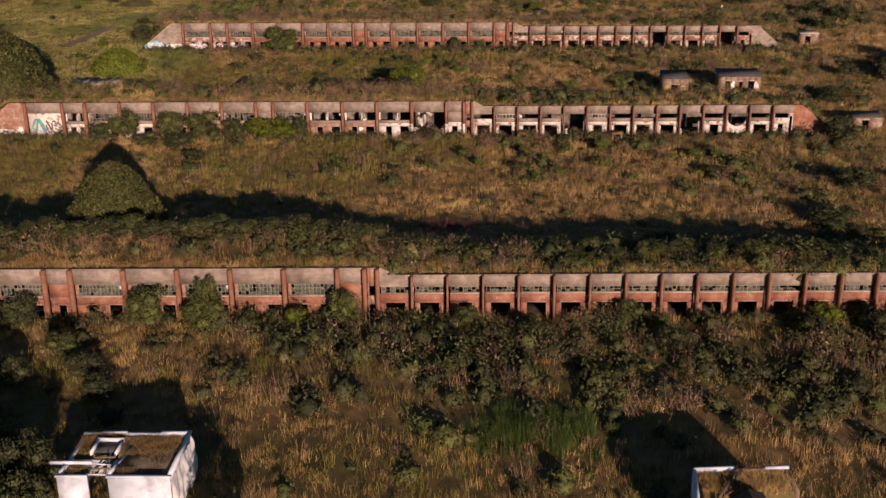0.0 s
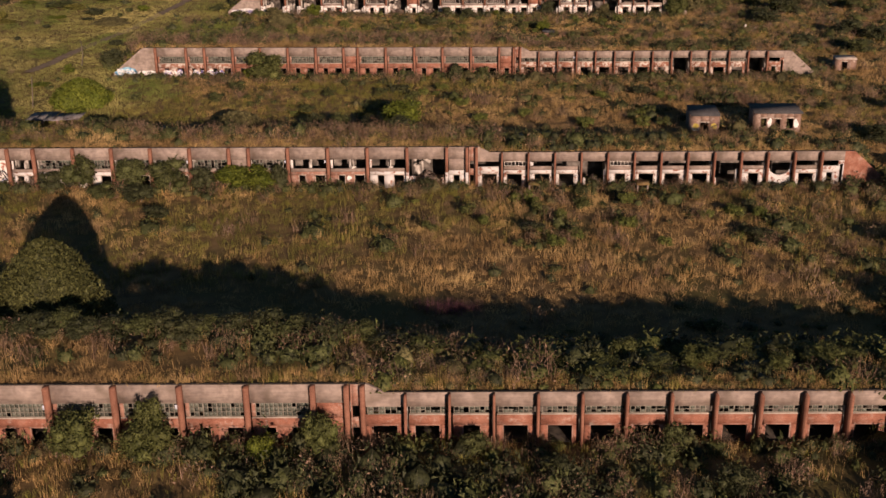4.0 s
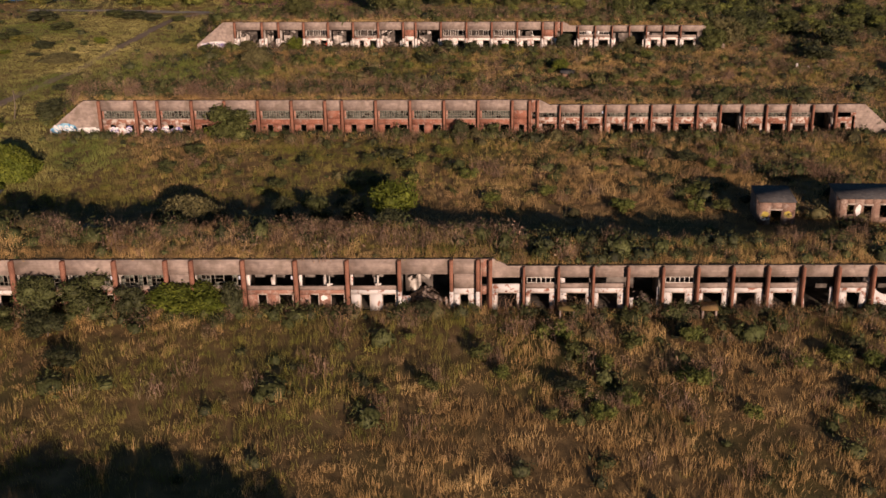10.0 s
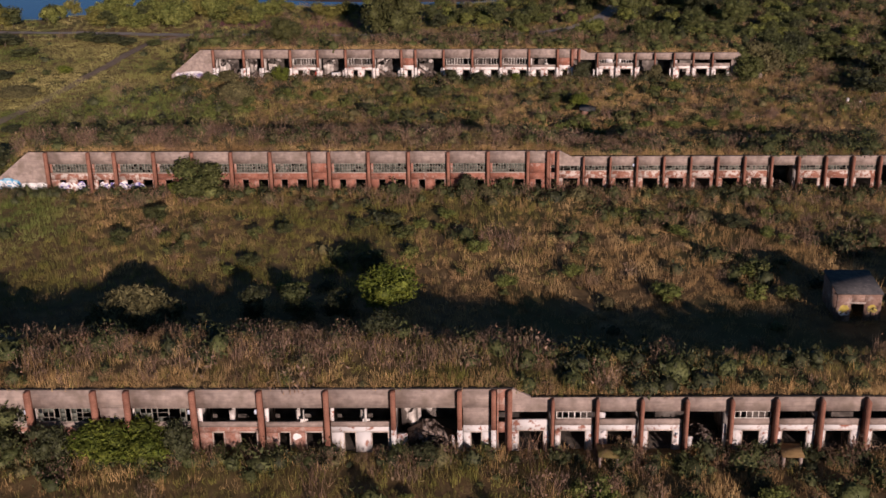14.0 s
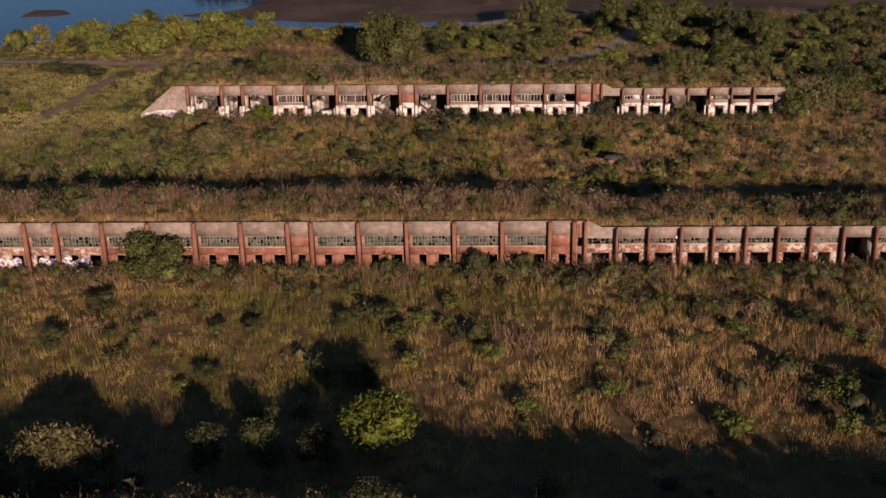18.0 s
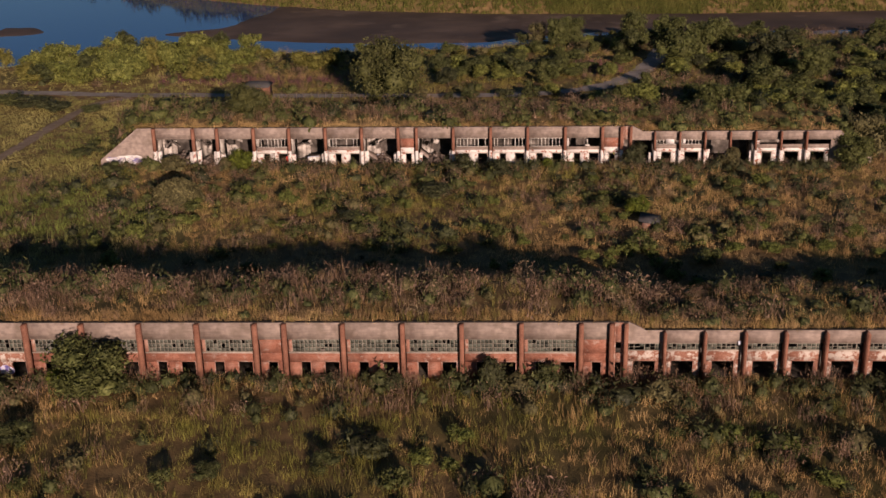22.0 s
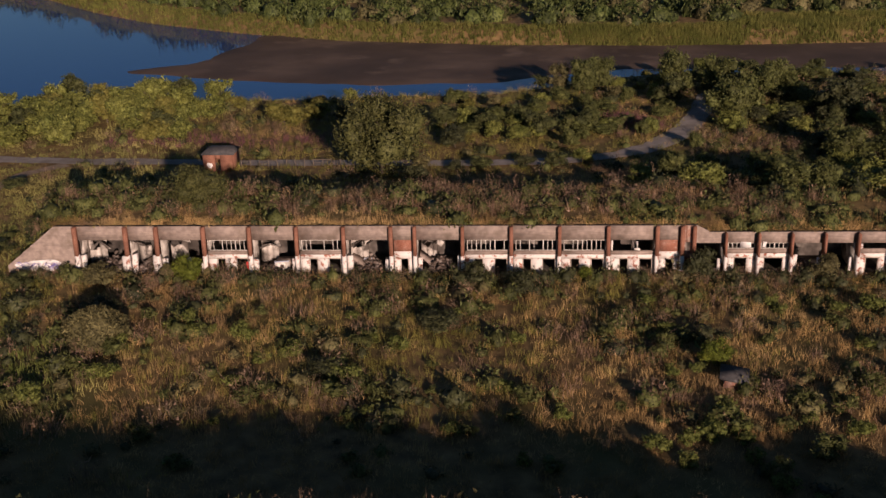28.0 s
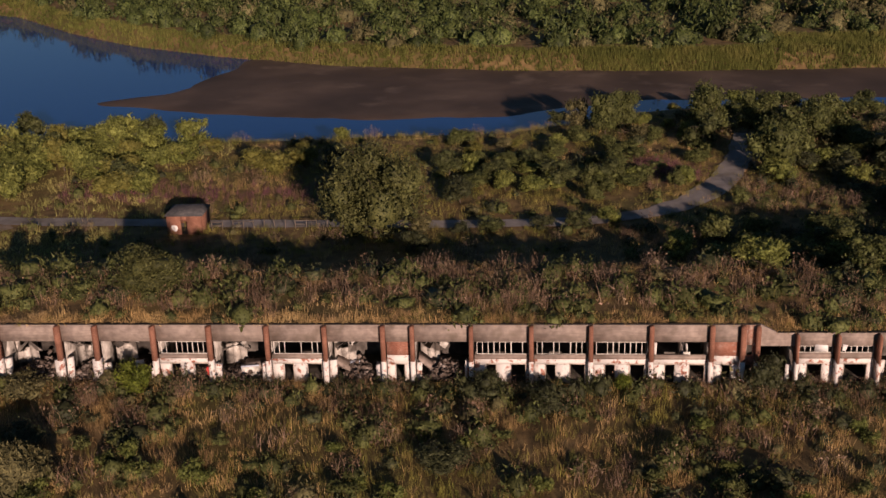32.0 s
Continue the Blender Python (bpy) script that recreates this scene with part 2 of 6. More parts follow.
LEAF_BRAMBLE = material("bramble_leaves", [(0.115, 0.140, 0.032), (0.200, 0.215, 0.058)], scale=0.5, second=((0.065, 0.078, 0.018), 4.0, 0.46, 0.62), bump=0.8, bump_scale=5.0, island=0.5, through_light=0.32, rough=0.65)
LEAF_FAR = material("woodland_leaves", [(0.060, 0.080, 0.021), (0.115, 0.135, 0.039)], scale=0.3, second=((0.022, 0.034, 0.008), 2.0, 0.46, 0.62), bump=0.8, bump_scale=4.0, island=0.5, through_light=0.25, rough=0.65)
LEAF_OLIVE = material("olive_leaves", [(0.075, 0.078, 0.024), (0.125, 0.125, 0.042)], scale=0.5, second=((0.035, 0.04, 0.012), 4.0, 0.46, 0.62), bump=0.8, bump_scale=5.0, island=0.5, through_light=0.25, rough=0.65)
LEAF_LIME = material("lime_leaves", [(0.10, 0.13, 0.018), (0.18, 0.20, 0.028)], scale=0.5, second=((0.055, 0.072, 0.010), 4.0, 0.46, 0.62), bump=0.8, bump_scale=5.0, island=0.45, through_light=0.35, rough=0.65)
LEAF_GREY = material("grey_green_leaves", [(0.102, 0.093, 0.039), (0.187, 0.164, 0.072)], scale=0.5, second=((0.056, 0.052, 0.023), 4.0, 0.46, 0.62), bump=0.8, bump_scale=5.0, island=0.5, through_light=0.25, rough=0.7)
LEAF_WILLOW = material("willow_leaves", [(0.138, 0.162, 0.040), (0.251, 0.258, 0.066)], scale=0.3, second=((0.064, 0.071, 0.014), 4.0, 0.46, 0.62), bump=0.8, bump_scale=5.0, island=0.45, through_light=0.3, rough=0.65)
NETTLE = material("nettle_leaves", [(0.041, 0.074, 0.016), (0.075, 0.116, 0.027)], scale=0.5, island=0.4, through_light=0.3, rough=0.6)
HEATHER = material("brown_twigs", [(0.130, 0.084, 0.060), (0.237, 0.154, 0.108)], scale=0.5, second=((0.230, 0.169, 0.101), 0.35, 0.48, 0.62), island=0.5, through_light=0.15, rough=0.8, mottle=(1.0, 0.6, 1.4))
LEAF_GOLD = material("yellow_green_leaves", [(0.149, 0.152, 0.040), (0.251, 0.231, 0.066)], scale=0.5, second=((0.123, 0.106, 0.017), 4.0, 0.46, 0.62), bump=0.8, bump_scale=5.0, island=0.4, through_light=0.35, rough=0.7)
BLUE_SPRAY = material("blue_spray_paint", [(0.05, 0.22, 0.42), (0.30, 0.5, 0.6)], scale=2.0, spread=(0.4, 0.6))
WHITE_SPRAY = material("pale_spray_paint", [(0.55, 0.53, 0.52), (0.78, 0.75, 0.72)], scale=1.5)
VIOLET_SPRAY = material("violet_spray_paint", [(0.12, 0.10, 0.28), (0.5, 0.48, 0.6)], scale=2.5, spread=(0.42, 0.58))
YELLOW_SPRAY = material("yellow_spray_paint", [(0.36, 0.28, 0.05), (0.48, 0.38, 0.10)], scale=2.0)
TEAL_SPRAY = material("teal_spray_paint", [(0.06, 0.22, 0.22), (0.14, 0.34, 0.32)], scale=2.0)
BLACK_SPRAY = material("black_spray_paint", [(0.03, 0.03, 0.035), (0.08, 0.08, 0.085)], scale=2.0)
RED_SPRAY = material("red_spray_paint", [(0.45, 0.03, 0.03), (0.5, 0.06, 0.05)], scale=2.0)
water = bpy.data.materials.new("river_water")
water.use_nodes = True
WB = water.node_tree.nodes["Principled BSDF"]
WB.inputs["Base Color"].default_value, WB.inputs["Roughness"].default_value, WB.inputs["IOR"].default_value = (0.004, 0.032, 0.17, 1), 0.05, 1.33
wt = water.node_tree.nodes.new("ShaderNodeTexNoise")
wt.inputs["Scale"].default_value, wt.inputs["Detail"].default_value = 1.2, 3.0
wg = water.node_tree.nodes.new("ShaderNodeNewGeometry")
wb = water.node_tree.nodes.new("ShaderNodeBump")
wb.inputs["Strength"].default_value, wb.inputs["Distance"].default_value = 0.12, 0.06
water.node_tree.links.new(wg.outputs["Position"], wt.inputs["Vector"])
water.node_tree.links.new(wt.outputs["Fac"], wb.inputs["Height"])
water.node_tree.links.new(wb.outputs["Normal"], WB.inputs["Normal"])

# ---- helpers for meshes ----
rng = np.random.default_rng(7)


def mesh_of(name, verts, faces, mat, smooth=False):
    me = bpy.data.meshes.new(name)
    verts, faces = np.asarray(verts, dtype=np.float32), np.asarray(faces, dtype=np.int32)
    k = faces.shape[1]
    me.vertices.add(len(verts))
    me.vertices.foreach_set("co", verts.ravel())
    me.loops.add(len(faces) * k)
    me.loops.foreach_set("vertex_index", faces.ravel())
    me.polygons.add(len(faces))
    me.polygons.foreach_set("loop_start", np.arange(0, len(faces) * k, k, dtype=np.int32))
    me.update(calc_edges=True)
    me.materials.append(mat)
    if smooth:
        me.polygons.foreach_set("use_smooth", np.ones(len(faces), dtype=bool))
    return me


BOX = [(0, 3, 2, 1), (4, 5, 6, 7), (0, 1, 5, 4), (1, 2, 6, 5), (2, 3, 7, 6), (3, 0, 4, 7)]


def boxes_mesh(name, boxes, mat, wear=0.0):
    """Boxes (x0, x1, y0, y1, z0, z1) joined into one mesh; wear moves the corners a little."""
    v, f = [], []
    for x0, x1, y0, y1, z0, z1 in boxes:
        k = len(v)
        v += [(x0, y0, z0), (x1, y0, z0), (x1, y1, z0), (x0, y1, z0), (x0, y0, z1), (x1, y0, z1), (x1, y1, z1), (x0, y1, z1)]
        f += [[k + a for a in q] for q in BOX]
    v = np.array(v, dtype=float)
    if wear:
        v += rng.normal(0, wear, v.shape)
    return mesh_of(name, v, f, mat)


def part(name, me, parent, label=""):
    ob = new(name, me)
    ob.parent = parent
    return tagged(ob, label) if label else ob


def boxes(name, bs, mat, parent, label="", wear=0.0):
    return part(name, boxes_mesh(name, bs, mat, wear), parent, label)


def prism(name, outline, y0, y1, mat, parent, label=""):
    """A plate with an outline in x and z, from y0 to y1."""
    bm = bmesh.new()
    a = [bm.verts.new((x, y0, z)) for x, z in outline]
    b = [bm.verts.new((x, y1, z)) for x, z in outline]
    bm.faces.new(a)
    bm.faces.new(b[::-1])
    for k in range(len(a)):
        j = (k + 1) % len(a)
        bm.faces.new((a[j], a[k], b[k], b[j]))
    bmesh.ops.recalc_face_normals(bm, faces=bm.faces)
    me = bpy.data.meshes.new(name)
    bm.to_mesh(me)
    bm.free()
    me.materials.append(mat)
    return part(name, me, parent, label)


def smooth(a, b, x):
    t = np.clip((x - a) / (b - a), 0, 1)
    return t * t * (3 - 2 * t)


def field_noise(x, y, s, seed=0.0):
    """Cheap smooth noise over the plan."""
    x, y = np.asarray(x) / s + seed * 17.3, np.asarray(y) / s - seed * 9.1
    return (np.sin(x * 1.7 + 1.3 * np.sin(y * 1.1 + seed)) + np.sin(y * 1.9 + 1.7 * np.sin(x * 0.9 - seed)) + 0.6 * np.sin(2.3 * (x + y) + 2 * np.sin(x * 1.3 - y * 0.7))) / 2.6


# ---- the plan: four ranges of workshops, each with an earth bank behind it ----
RANGES = [  # origin x, y, floor height, turn, x where the front ends to the east, how the crest sags along the front
    dict(x=-6.95, y=-151.2, z=-0.3, turn=2.35, east=68.9, deep=(11.5, 10.0), sag=((-4, 1, 10, 16, 28, 41, 50, 60), (0, 0.3, 1.2, 1.5, 1.7, 1.4, 1.8, 2.1))),
    dict(x=1.45, y=-75.4, z=-0.1, turn=1.7, east=56.9, deep=(11.5, 7.0), sag=((0,), (0,))),
    dict(x=8.9, y=-0.05, z=-0.05, turn=0.7, east=56.9, deep=(12.0, 11.5), sag=((-4, 1.7, 3.1, 6.7, 12, 19, 25, 28, 31, 37), (0, 0.6, 1.2, 1.6, 1.0, 0.7, 0.8, 1.3, 1.6, 1.0))),
    dict(x=16.5, y=75.1, z=0.2, turn=-0.25, east=33.3, deep=(16.2, 15.6), sag=((0,), (0,))),
]
TOP, LOW_TOP = 6.4, 5.55
WEST = -79.6
for r in RANGES:
    r["m"] = pose(r["x"], r["y"], r["z"], 0, 0, r["turn"])


def local(r, x, y):
    c, s = math.cos(radians(r["turn"])), math.sin(radians(r["turn"]))
    dx, dy = x - r["x"], y - r["y"]
    return dx * c + dy * s, -dx * s + dy * c


def bank_height(u, v, east, deep, sag):
    """The bank's height over its own plan: u along the front, v behind it; deep: where its back slope starts, west and east."""
    top = TOP - 0.12 - (TOP - LOW_TOP) * smooth(1.5, 3.4, u)
    n = 0.35 * field_noise(u, v, 7.0, 2) + 0.2 * field_noise(u, v, 2.6, 5)
    crown = top + (6.2 - top) * smooth(1, 8, v) + n * smooth(0.5, 4, v) - np.interp(u, *sag) * smooth(2.0, 9.0, v)
    start = deep[0] + (deep[1] - deep[0]) * smooth(-12, 12, u)
    back = 1 - smooth(start - 1.5, start + 11.5, v + 1.0 * field_noise(u, v * 0.3, 9.0, 1))
    ends = np.clip((u - (WEST - 7.0 - 0.25 * v)) / 7.0, 0, 1) * np.clip(((east + 7.0 + 0.25 * v) - u) / 7.0, 0, 1)
    return (crown + 0.4) * back * smooth(0, 1, ends) - 0.4


RIVER_NEAR = ([-400, -130, -110, -97, -84, -53, -7, 18, 37, 55, 74, 140, 400], [150, 158, 170, 182, 180, 178.5, 182, 196, 201, 198, 197, 194, 188])
RIVER_FAR = ([-400, -184, -169, -139, -115, -85, -51, -7, 35, 85, 160, 400], [500, 349, 341, 308, 287, 269, 253, 244.5, 241, 241, 244, 260])
WATER_Z = -3.6


def ground_height(x, y):
    x, y = np.asarray(x, dtype=float), np.asarray(y, dtype=float)
    z = 0.22 + 0.16 * field_noise(x, y, 11.0, 3) + 0.08 * field_noise(x, y, 3.7, 8)
    z = z + 0.9 * np.exp(-(((x - 49) / 22) ** 2) - (((y + 43) / 11) ** 2))
    near, far = np.interp(x, *RIVER_NEAR), np.interp(x, *RIVER_FAR)
    for r in RANGES:
        u, v = local(r, x, y)
        z = z - 0.9 * smooth(-0.6, 1.6, v) * (1 - smooth(5.0, 7.0, v)) * ((u > WEST) & (u < r["east"]))
    into = smooth(-9, 1.5, y - near) * (1 - smooth(-1.5, 6, y - far))
    return z * (1 - into) + (WATER_Z - 0.9) * into


def surface_height(x, y):
    z = ground_height(x, y)
    for r in RANGES:
        u, v = local(r, x, y)
        b = r["z"] + bank_height(u, v, r["east"], r["deep"], r["sag"])
        z = np.where((v > 0.28) & (v < 31), np.maximum(z, b), z)
    return z


def grid_object(name, xs, ys, height, mat, label, category, kind):
    gx, gy = np.meshgrid(xs, ys)
    v = np.stack([gx.ravel(), gy.ravel(), height(gx, gy).ravel()], 1)
    a = (np.arange(len(ys) - 1)[:, None] * len(xs) + np.arange(len(xs) - 1)[None]).ravel()
    ob = new(name, mesh_of(name, v, np.stack([a, a + 1, a + len(xs) + 1, a + len(xs)], 1), mat, True))
    return tagged(ob, label, category, kind=kind)


def lines(inner0, inner1, step, far):
    core = np.arange(inner0, inner1 + 0.01, step)
    out = np.array([20, 60, 150, 400, 1000, far])
    return np.concatenate([inner0 - out[::-1], core, inner1 + out])


grid_object("ground", lines(-190, 150, 2.5, 2600), lines(-230, 420, 2.5, 2600), ground_height, EARTH, "rough field of dry grass and soil", "ground", "structure")
for r in RANGES:
    us = np.concatenate([np.arange(WEST - 14, r["east"] + 14.1, 1.3), [1.5, 2.1, 2.7, 3.4]])
    us.sort()
    vs = np.concatenate([[0.28, 0.9], np.arange(1.8, 32, 1.3)])
    ob = grid_object("earth_bank", us, vs, lambda a, b, e=r["east"], d=r["deep"], g=r["sag"]: bank_height(a, b, e, d, g), EARTH, "overgrown earth bank heaped behind a workshop range", "bank", "structure")
    ob.matrix_world = r["m"]
river = new("river", mesh_of("river", [(-600, 140, WATER_Z), (600, 140, WATER_Z), (600, 520, WATER_Z), (-600, 520, WATER_Z)], [(0, 1, 2, 3)], water))
tagged(river, "calm blue river reflecting the sky", "river", kind="structure")


def mud_height(x, y):
    near = np.interp(x, [-108, -104, -92, -70, -44, -25, -7, 7, 19, 56, 200], [224, 216, 211, 204, 199, 197.6, 199.5, 207, 211, 211, 208])
    west = np.interp(y, [195, 214, 218, 224, 232, 250, 262, 300], [-60, -108, -103, -92, -85, -80, -77, -60])
    d = np.minimum(y - near, (x - west) * 0.8) + 1.5 * field_noise(x, y, 6, 4)
    d = np.maximum(d, 9 - np.hypot((x + 149) * 0.7, (y - 224) * 0.9) + 1.5 * field_noise(x, y, 5, 7))
    return WATER_Z - 0.35 + 0.55 * smooth(-3, 5, d) + 0.06 * field_noise(x, y, 9, 1) * smooth(2, 10, d)


grid_object("mud_bank", np.arange(-152, 150, 2.0), np.arange(190, 292, 2.0), mud_height, MUD, "bare brown mud bank at low water", "mud bank", "structure")


def ribbon(name, points, width, mat, lift, label, category):
    """A path laid along points over the ground."""
    p = np.array(points, dtype=float)
    s = np.linspace(0, len(p) - 1, (len(p) - 1) * 10 + 1)
    x, y = np.interp(s, np.arange(len(p)), p[:, 0]), np.interp(s, np.arange(len(p)), p[:, 1])
    k = np.array([0.1, 0.25, 0.3, 0.25, 0.1])
    pad = lambda a: np.convolve(np.pad(a, 2, mode="edge"), k, "valid")
    x, y = pad(x), pad(y)
    tx, ty = np.gradient(x), np.gradient(y)
    q = np.hypot(tx, ty)
    if not np.isscalar(width):
        width = np.interp(s, np.arange(len(p)), width)
    w = width * (0.5 + 0.06 * field_noise(x, y, 2.0, 6))
    nx, ny = -ty / q * w, tx / q * w
    v = []
    for a in (1, 0.33, -0.33, -1):
        px, py = x + a * nx, y + a * ny
        v.append(np.stack([px, py, surface_height(px, py) + lift], 1))
    n = len(x)
    f = [(j * n + i, (j + 1) * n + i, (j + 1) * n + i + 1, j * n + i + 1) for j in range(3) for i in range(n - 1)]
    ob = new(name, mesh_of(name, np.concatenate(v), f, mat, True))
    return tagged(ob, label, category, kind="structure")


ROAD = [(-135, 131.5), (-110, 129.5), (-91, 127.5), (-71, 125.2), (-42, 124.2), (-15, 123.6), (4, 124.2), (13, 127.2), (19, 132.3), (23.5, 138.3), (27, 145), (31, 156), (35, 172)]
ROAD_WIDTH = [3.2, 3.2, 3.4, 3.4, 3.2, 3.0, 3.2, 3.9, 4.6, 4.8, 4.6, 4.2, 4.0]
ribbon("road", ROAD, ROAD_WIDTH, PATH, 0.12, "narrow worn tarmac lane", "road")
TRACK_LINE = [(-98, 2), (-96.5, 12), (-95.5, 22), (-94.5, 31), (-93, 41), (-91, 55), (-90, 68), (-89.8, 79), (-88.6, 88), (-88, 99), (-87.3, 112), (-86, 119), (-80, 124.5)]
ribbon("track", TRACK_LINE, 2.4, TRACK, 0.1, "bare earth footpath through the meadow", "track")

# ---- the workshop ranges ----
PILLARS = [-66.2, -60.1, -54.2, -48.2, -42.2, -36.2, -33.2, -27.2, -21.1, -15.1, -9.06, -3.06, 0.0]
FASCIA, SILL, HEAD = 4.5, 2.95, 1.95
LOW_FASCIA, LOW_SILL, LOW_HEAD = 4.08, 3.22, 2.1


def window(parent, x0, x1, z0, z1, columns, rows, steel, glazed, gaps):
    """A steel window with its bars in one mesh and its panes under it."""
    outer = [(x0, z0), (x1, z0), (x1, z1), (x0, z1)]
    inner = [(x0 + 0.06, z0 + 0.06), (x1 - 0.06, z0 + 0.06), (x1 - 0.06, z1 - 0.06), (x0 + 0.06, z1 - 0.06)]
    ring = [(x, y, z) for y in (0.06, 0.12) for x, z in outer + inner]
    sides = []
    for k in range(4):
        j = (k + 1) % 4
        sides += [(k, j, 4 + j, 4 + k), (8 + j, 8 + k, 12 + k, 12 + j), (j, k, 8 + k, 8 + j), (4 + k, 4 + j, 12 + j, 12 + k)]
    frame_ob = part("window", mesh_of("window", np.array(ring) + rng.normal(0, 0.008, (16, 3)), sides, steel), parent, "rusting steel window frame")
    bars = []
    w, h = (x1 - x0) / columns, (z1 - z0) / rows
    for k in range(1, columns):
        if rng.random() > gaps * 0.35:
            wide = 0.035 if k % 3 else 0.055
            bars.append((x0 + k * w - wide, x0 + k * w + wide, 0.07, 0.11, z0 + 0.06, z1 - 0.06))
    for k in range(1, rows):
        a = x0 + 0.06
        while a < x1 - 0.1:
            b = min(x1 - 0.06, a + w * rng.integers(1, 4))
            if rng.random() > gaps * 0.6:
                if bars and bars[-1][1] == a and bars[-1][4] == z0 + k * h - 0.025:
                    a = bars.pop()[0]
                bars.append((a, b, 0.075, 0.105, z0 + k * h - 0.025, z0 + k * h + 0.025))
            a = b
    for b in bars:
        boxes("glazing_bar", [b], steel, frame_ob, wear=0.008)
    if glazed:
        me = PANES.get((round(w, 2), round(h, 2)))
        if me is None:
            me = PANES[(round(w, 2), round(h, 2))] = boxes_mesh("pane", [(-w / 2 + 0.03, w / 2 - 0.03, -0.006, 0.006, -h / 2 + 0.03, h / 2 - 0.03)], GLASS)
        for i in range(columns):
            for j in range(rows):
                if rng.random() < glazed:
                    p = part("pane", me, frame_ob)
                    p.matrix_basis = pose(x0 + (i + 0.5) * w, 0.09, z0 + (j + 0.5) * h, rng.normal(0, 2), 0, rng.normal(0, 2))


PANES = {}


def spandrel(parent, x0, x1, z1, doors, mat, head, name="wall_panel", label=""):
    """Wall from the ground to z1 between two pillars, with door openings (a, b) that go through it."""
    bs, a = [], x0
    for d0, d1 in doors:
        if d0 > a + 0.02:
            bs.append((a, d0, 0.0, 0.34, -0.3, head))
        a = d1
    if a < x1 - 0.02:
        bs.append((a, x1, 0.0, 0.34, -0.3, head))
    bs.append((x0, x1, 0.0, 0.34, head, z1))
    boxes(name, bs, mat, parent, label, wear=0.012)
    for d0, d1 in doors:
        boxes("door_frame", [(d0 - 0.09, d0, -0.02, 0.2, 0.1, head), (d1, d1 + 0.09, -0.02, 0.2, 0.1, head), (d0 - 0.09, d1 + 0.09, -0.02, 0.2, head, head + 0.13)], PINK if mat in (BRICK, FLAKED) else LINTEL, parent, "worn door surround", wear=0.008)


def tall_bay(r, parent, x0, x1, kind, lower, steel):
    a, b = x0 + 0.3, x1 - 0.3
    boxes("fascia_panel", [(a - 0.3, b + 0.3, 0.0, 0.3, FASCIA, TOP)], CONCRETE, parent, wear=0.006)
    half = x1 - x0 < 4
    if kind == "B":
        boxes("brick_panel", [(a, b, 0.03, 0.3, HEAD + 1.0, FASCIA)], BRICK, parent, "bright red brick infill panel", wear=0.006)
        c = (a + b) / 2 + 0.1
        spandrel(parent, a, b, HEAD + 0.996, [(c - 0.45, c + 0.45)], lower, HEAD)
        return
    if kind == "P":
        boxes("fascia_panel", [(a, b, 0.02, 0.3, HEAD + 0.75, FASCIA)], CONCRETE, parent, wear=0.006)
        c = (a + b) / 2
        spandrel(parent, a, b, HEAD + 0.746, [(c - 0.5, c + 0.4)], lower, HEAD)
        return
    w = b - a
    if kind == "G":
        boxes("wall_panel", [(a, b, 0.02, 0.3, -0.3, FASCIA)], PAINTED, parent, "white painted wall covered in graffiti", wear=0.01)
        return
    if kind == "C":
        x0p, x1p = a + 0.05 + 0.3 * rng.random(), a + w * (0.26 + 0.12 * rng.random())
        top, q = 4.2 - 0.7 * rng.random(), x0p + 0.75
        deep = 2.6 + 1.6 * rng.random()
        boxes("partition_wall", [(x0p, q, deep, deep + 0.15, 0.13, top), (q, q + 0.75, deep, deep + 0.15, 0.13, 2.55), (q, q + 0.75, deep, deep + 0.15, 3.35, top), (q + 0.75, x1p + 0.4, deep, deep + 0.15, 0.13, top - 0.9 * rng.random())], PLASTER, parent, "broken white plaster partition wall with a small opening", wear=0.06)
        for j in range(2):
            h = boxes("hanging_debris", [(-0.5 - 0.5 * rng.random(), 0.5, -0.03, 0.03, -0.35, 0.35)], PLASTER if j == 1 else SOOT_SHADE, parent, "torn ceiling board hanging in a gutted bay", wear=0.12)
            h.matrix_basis = pose(a + w * (0.25 + 0.25 * j), 1.0 + 1.2 * rng.random(), 3.7 - 0.6 * rng.random(), float(rng.normal(40, 25)), float(rng.normal(0, 30)), float(rng.normal(0, 40)))
        boxes("wall_stub", [(a, a + 0.45 + 0.5 * rng.random(), 0.03, 0.34, -0.3, 1.6 + rng.random())], lower, parent, "broken stub of wall", wear=0.09)
        boxes("wall_stub", [(b - 0.3 - 0.4 * rng.random(), b, 0.03, 0.34, -0.3, 1.3 + 1.2 * rng.random())], lower, parent, "broken stub of wall", wear=0.09)
        return
    if lower in (PAINTED, DULL_WHITE, PINK) and r in (RANGES[1], RANGES[3]):
        boxes("beam", [(a, b, -0.01, 0.33, 2.552, SILL)], CONCRETE, parent, "weathered concrete beam under the window", wear=0.008)
    spandrel(parent, a, b, 2.55 if lower in (PAINTED, DULL_WHITE, PINK) and r in (RANGES[1], RANGES[3]) else SILL, [(a + 0.24 * w - 0.1, a + 0.24 * w + 0.85), (a + 0.68 * w, a + 0.68 * w + 1.45)], lower, HEAD)
    boxes("window_sill", [(a, b, -0.05, 0.3, SILL, SILL + 0.08)], CONCRETE if r in (RANGES[1], RANGES[3]) else LINTEL, parent, wear=0.008)
    if kind == "W":
        boxes("brick_panel", [(a, a + 0.35, 0.02, 0.3, SILL + 0.122, FASCIA)], PINK, parent, wear=0.01)
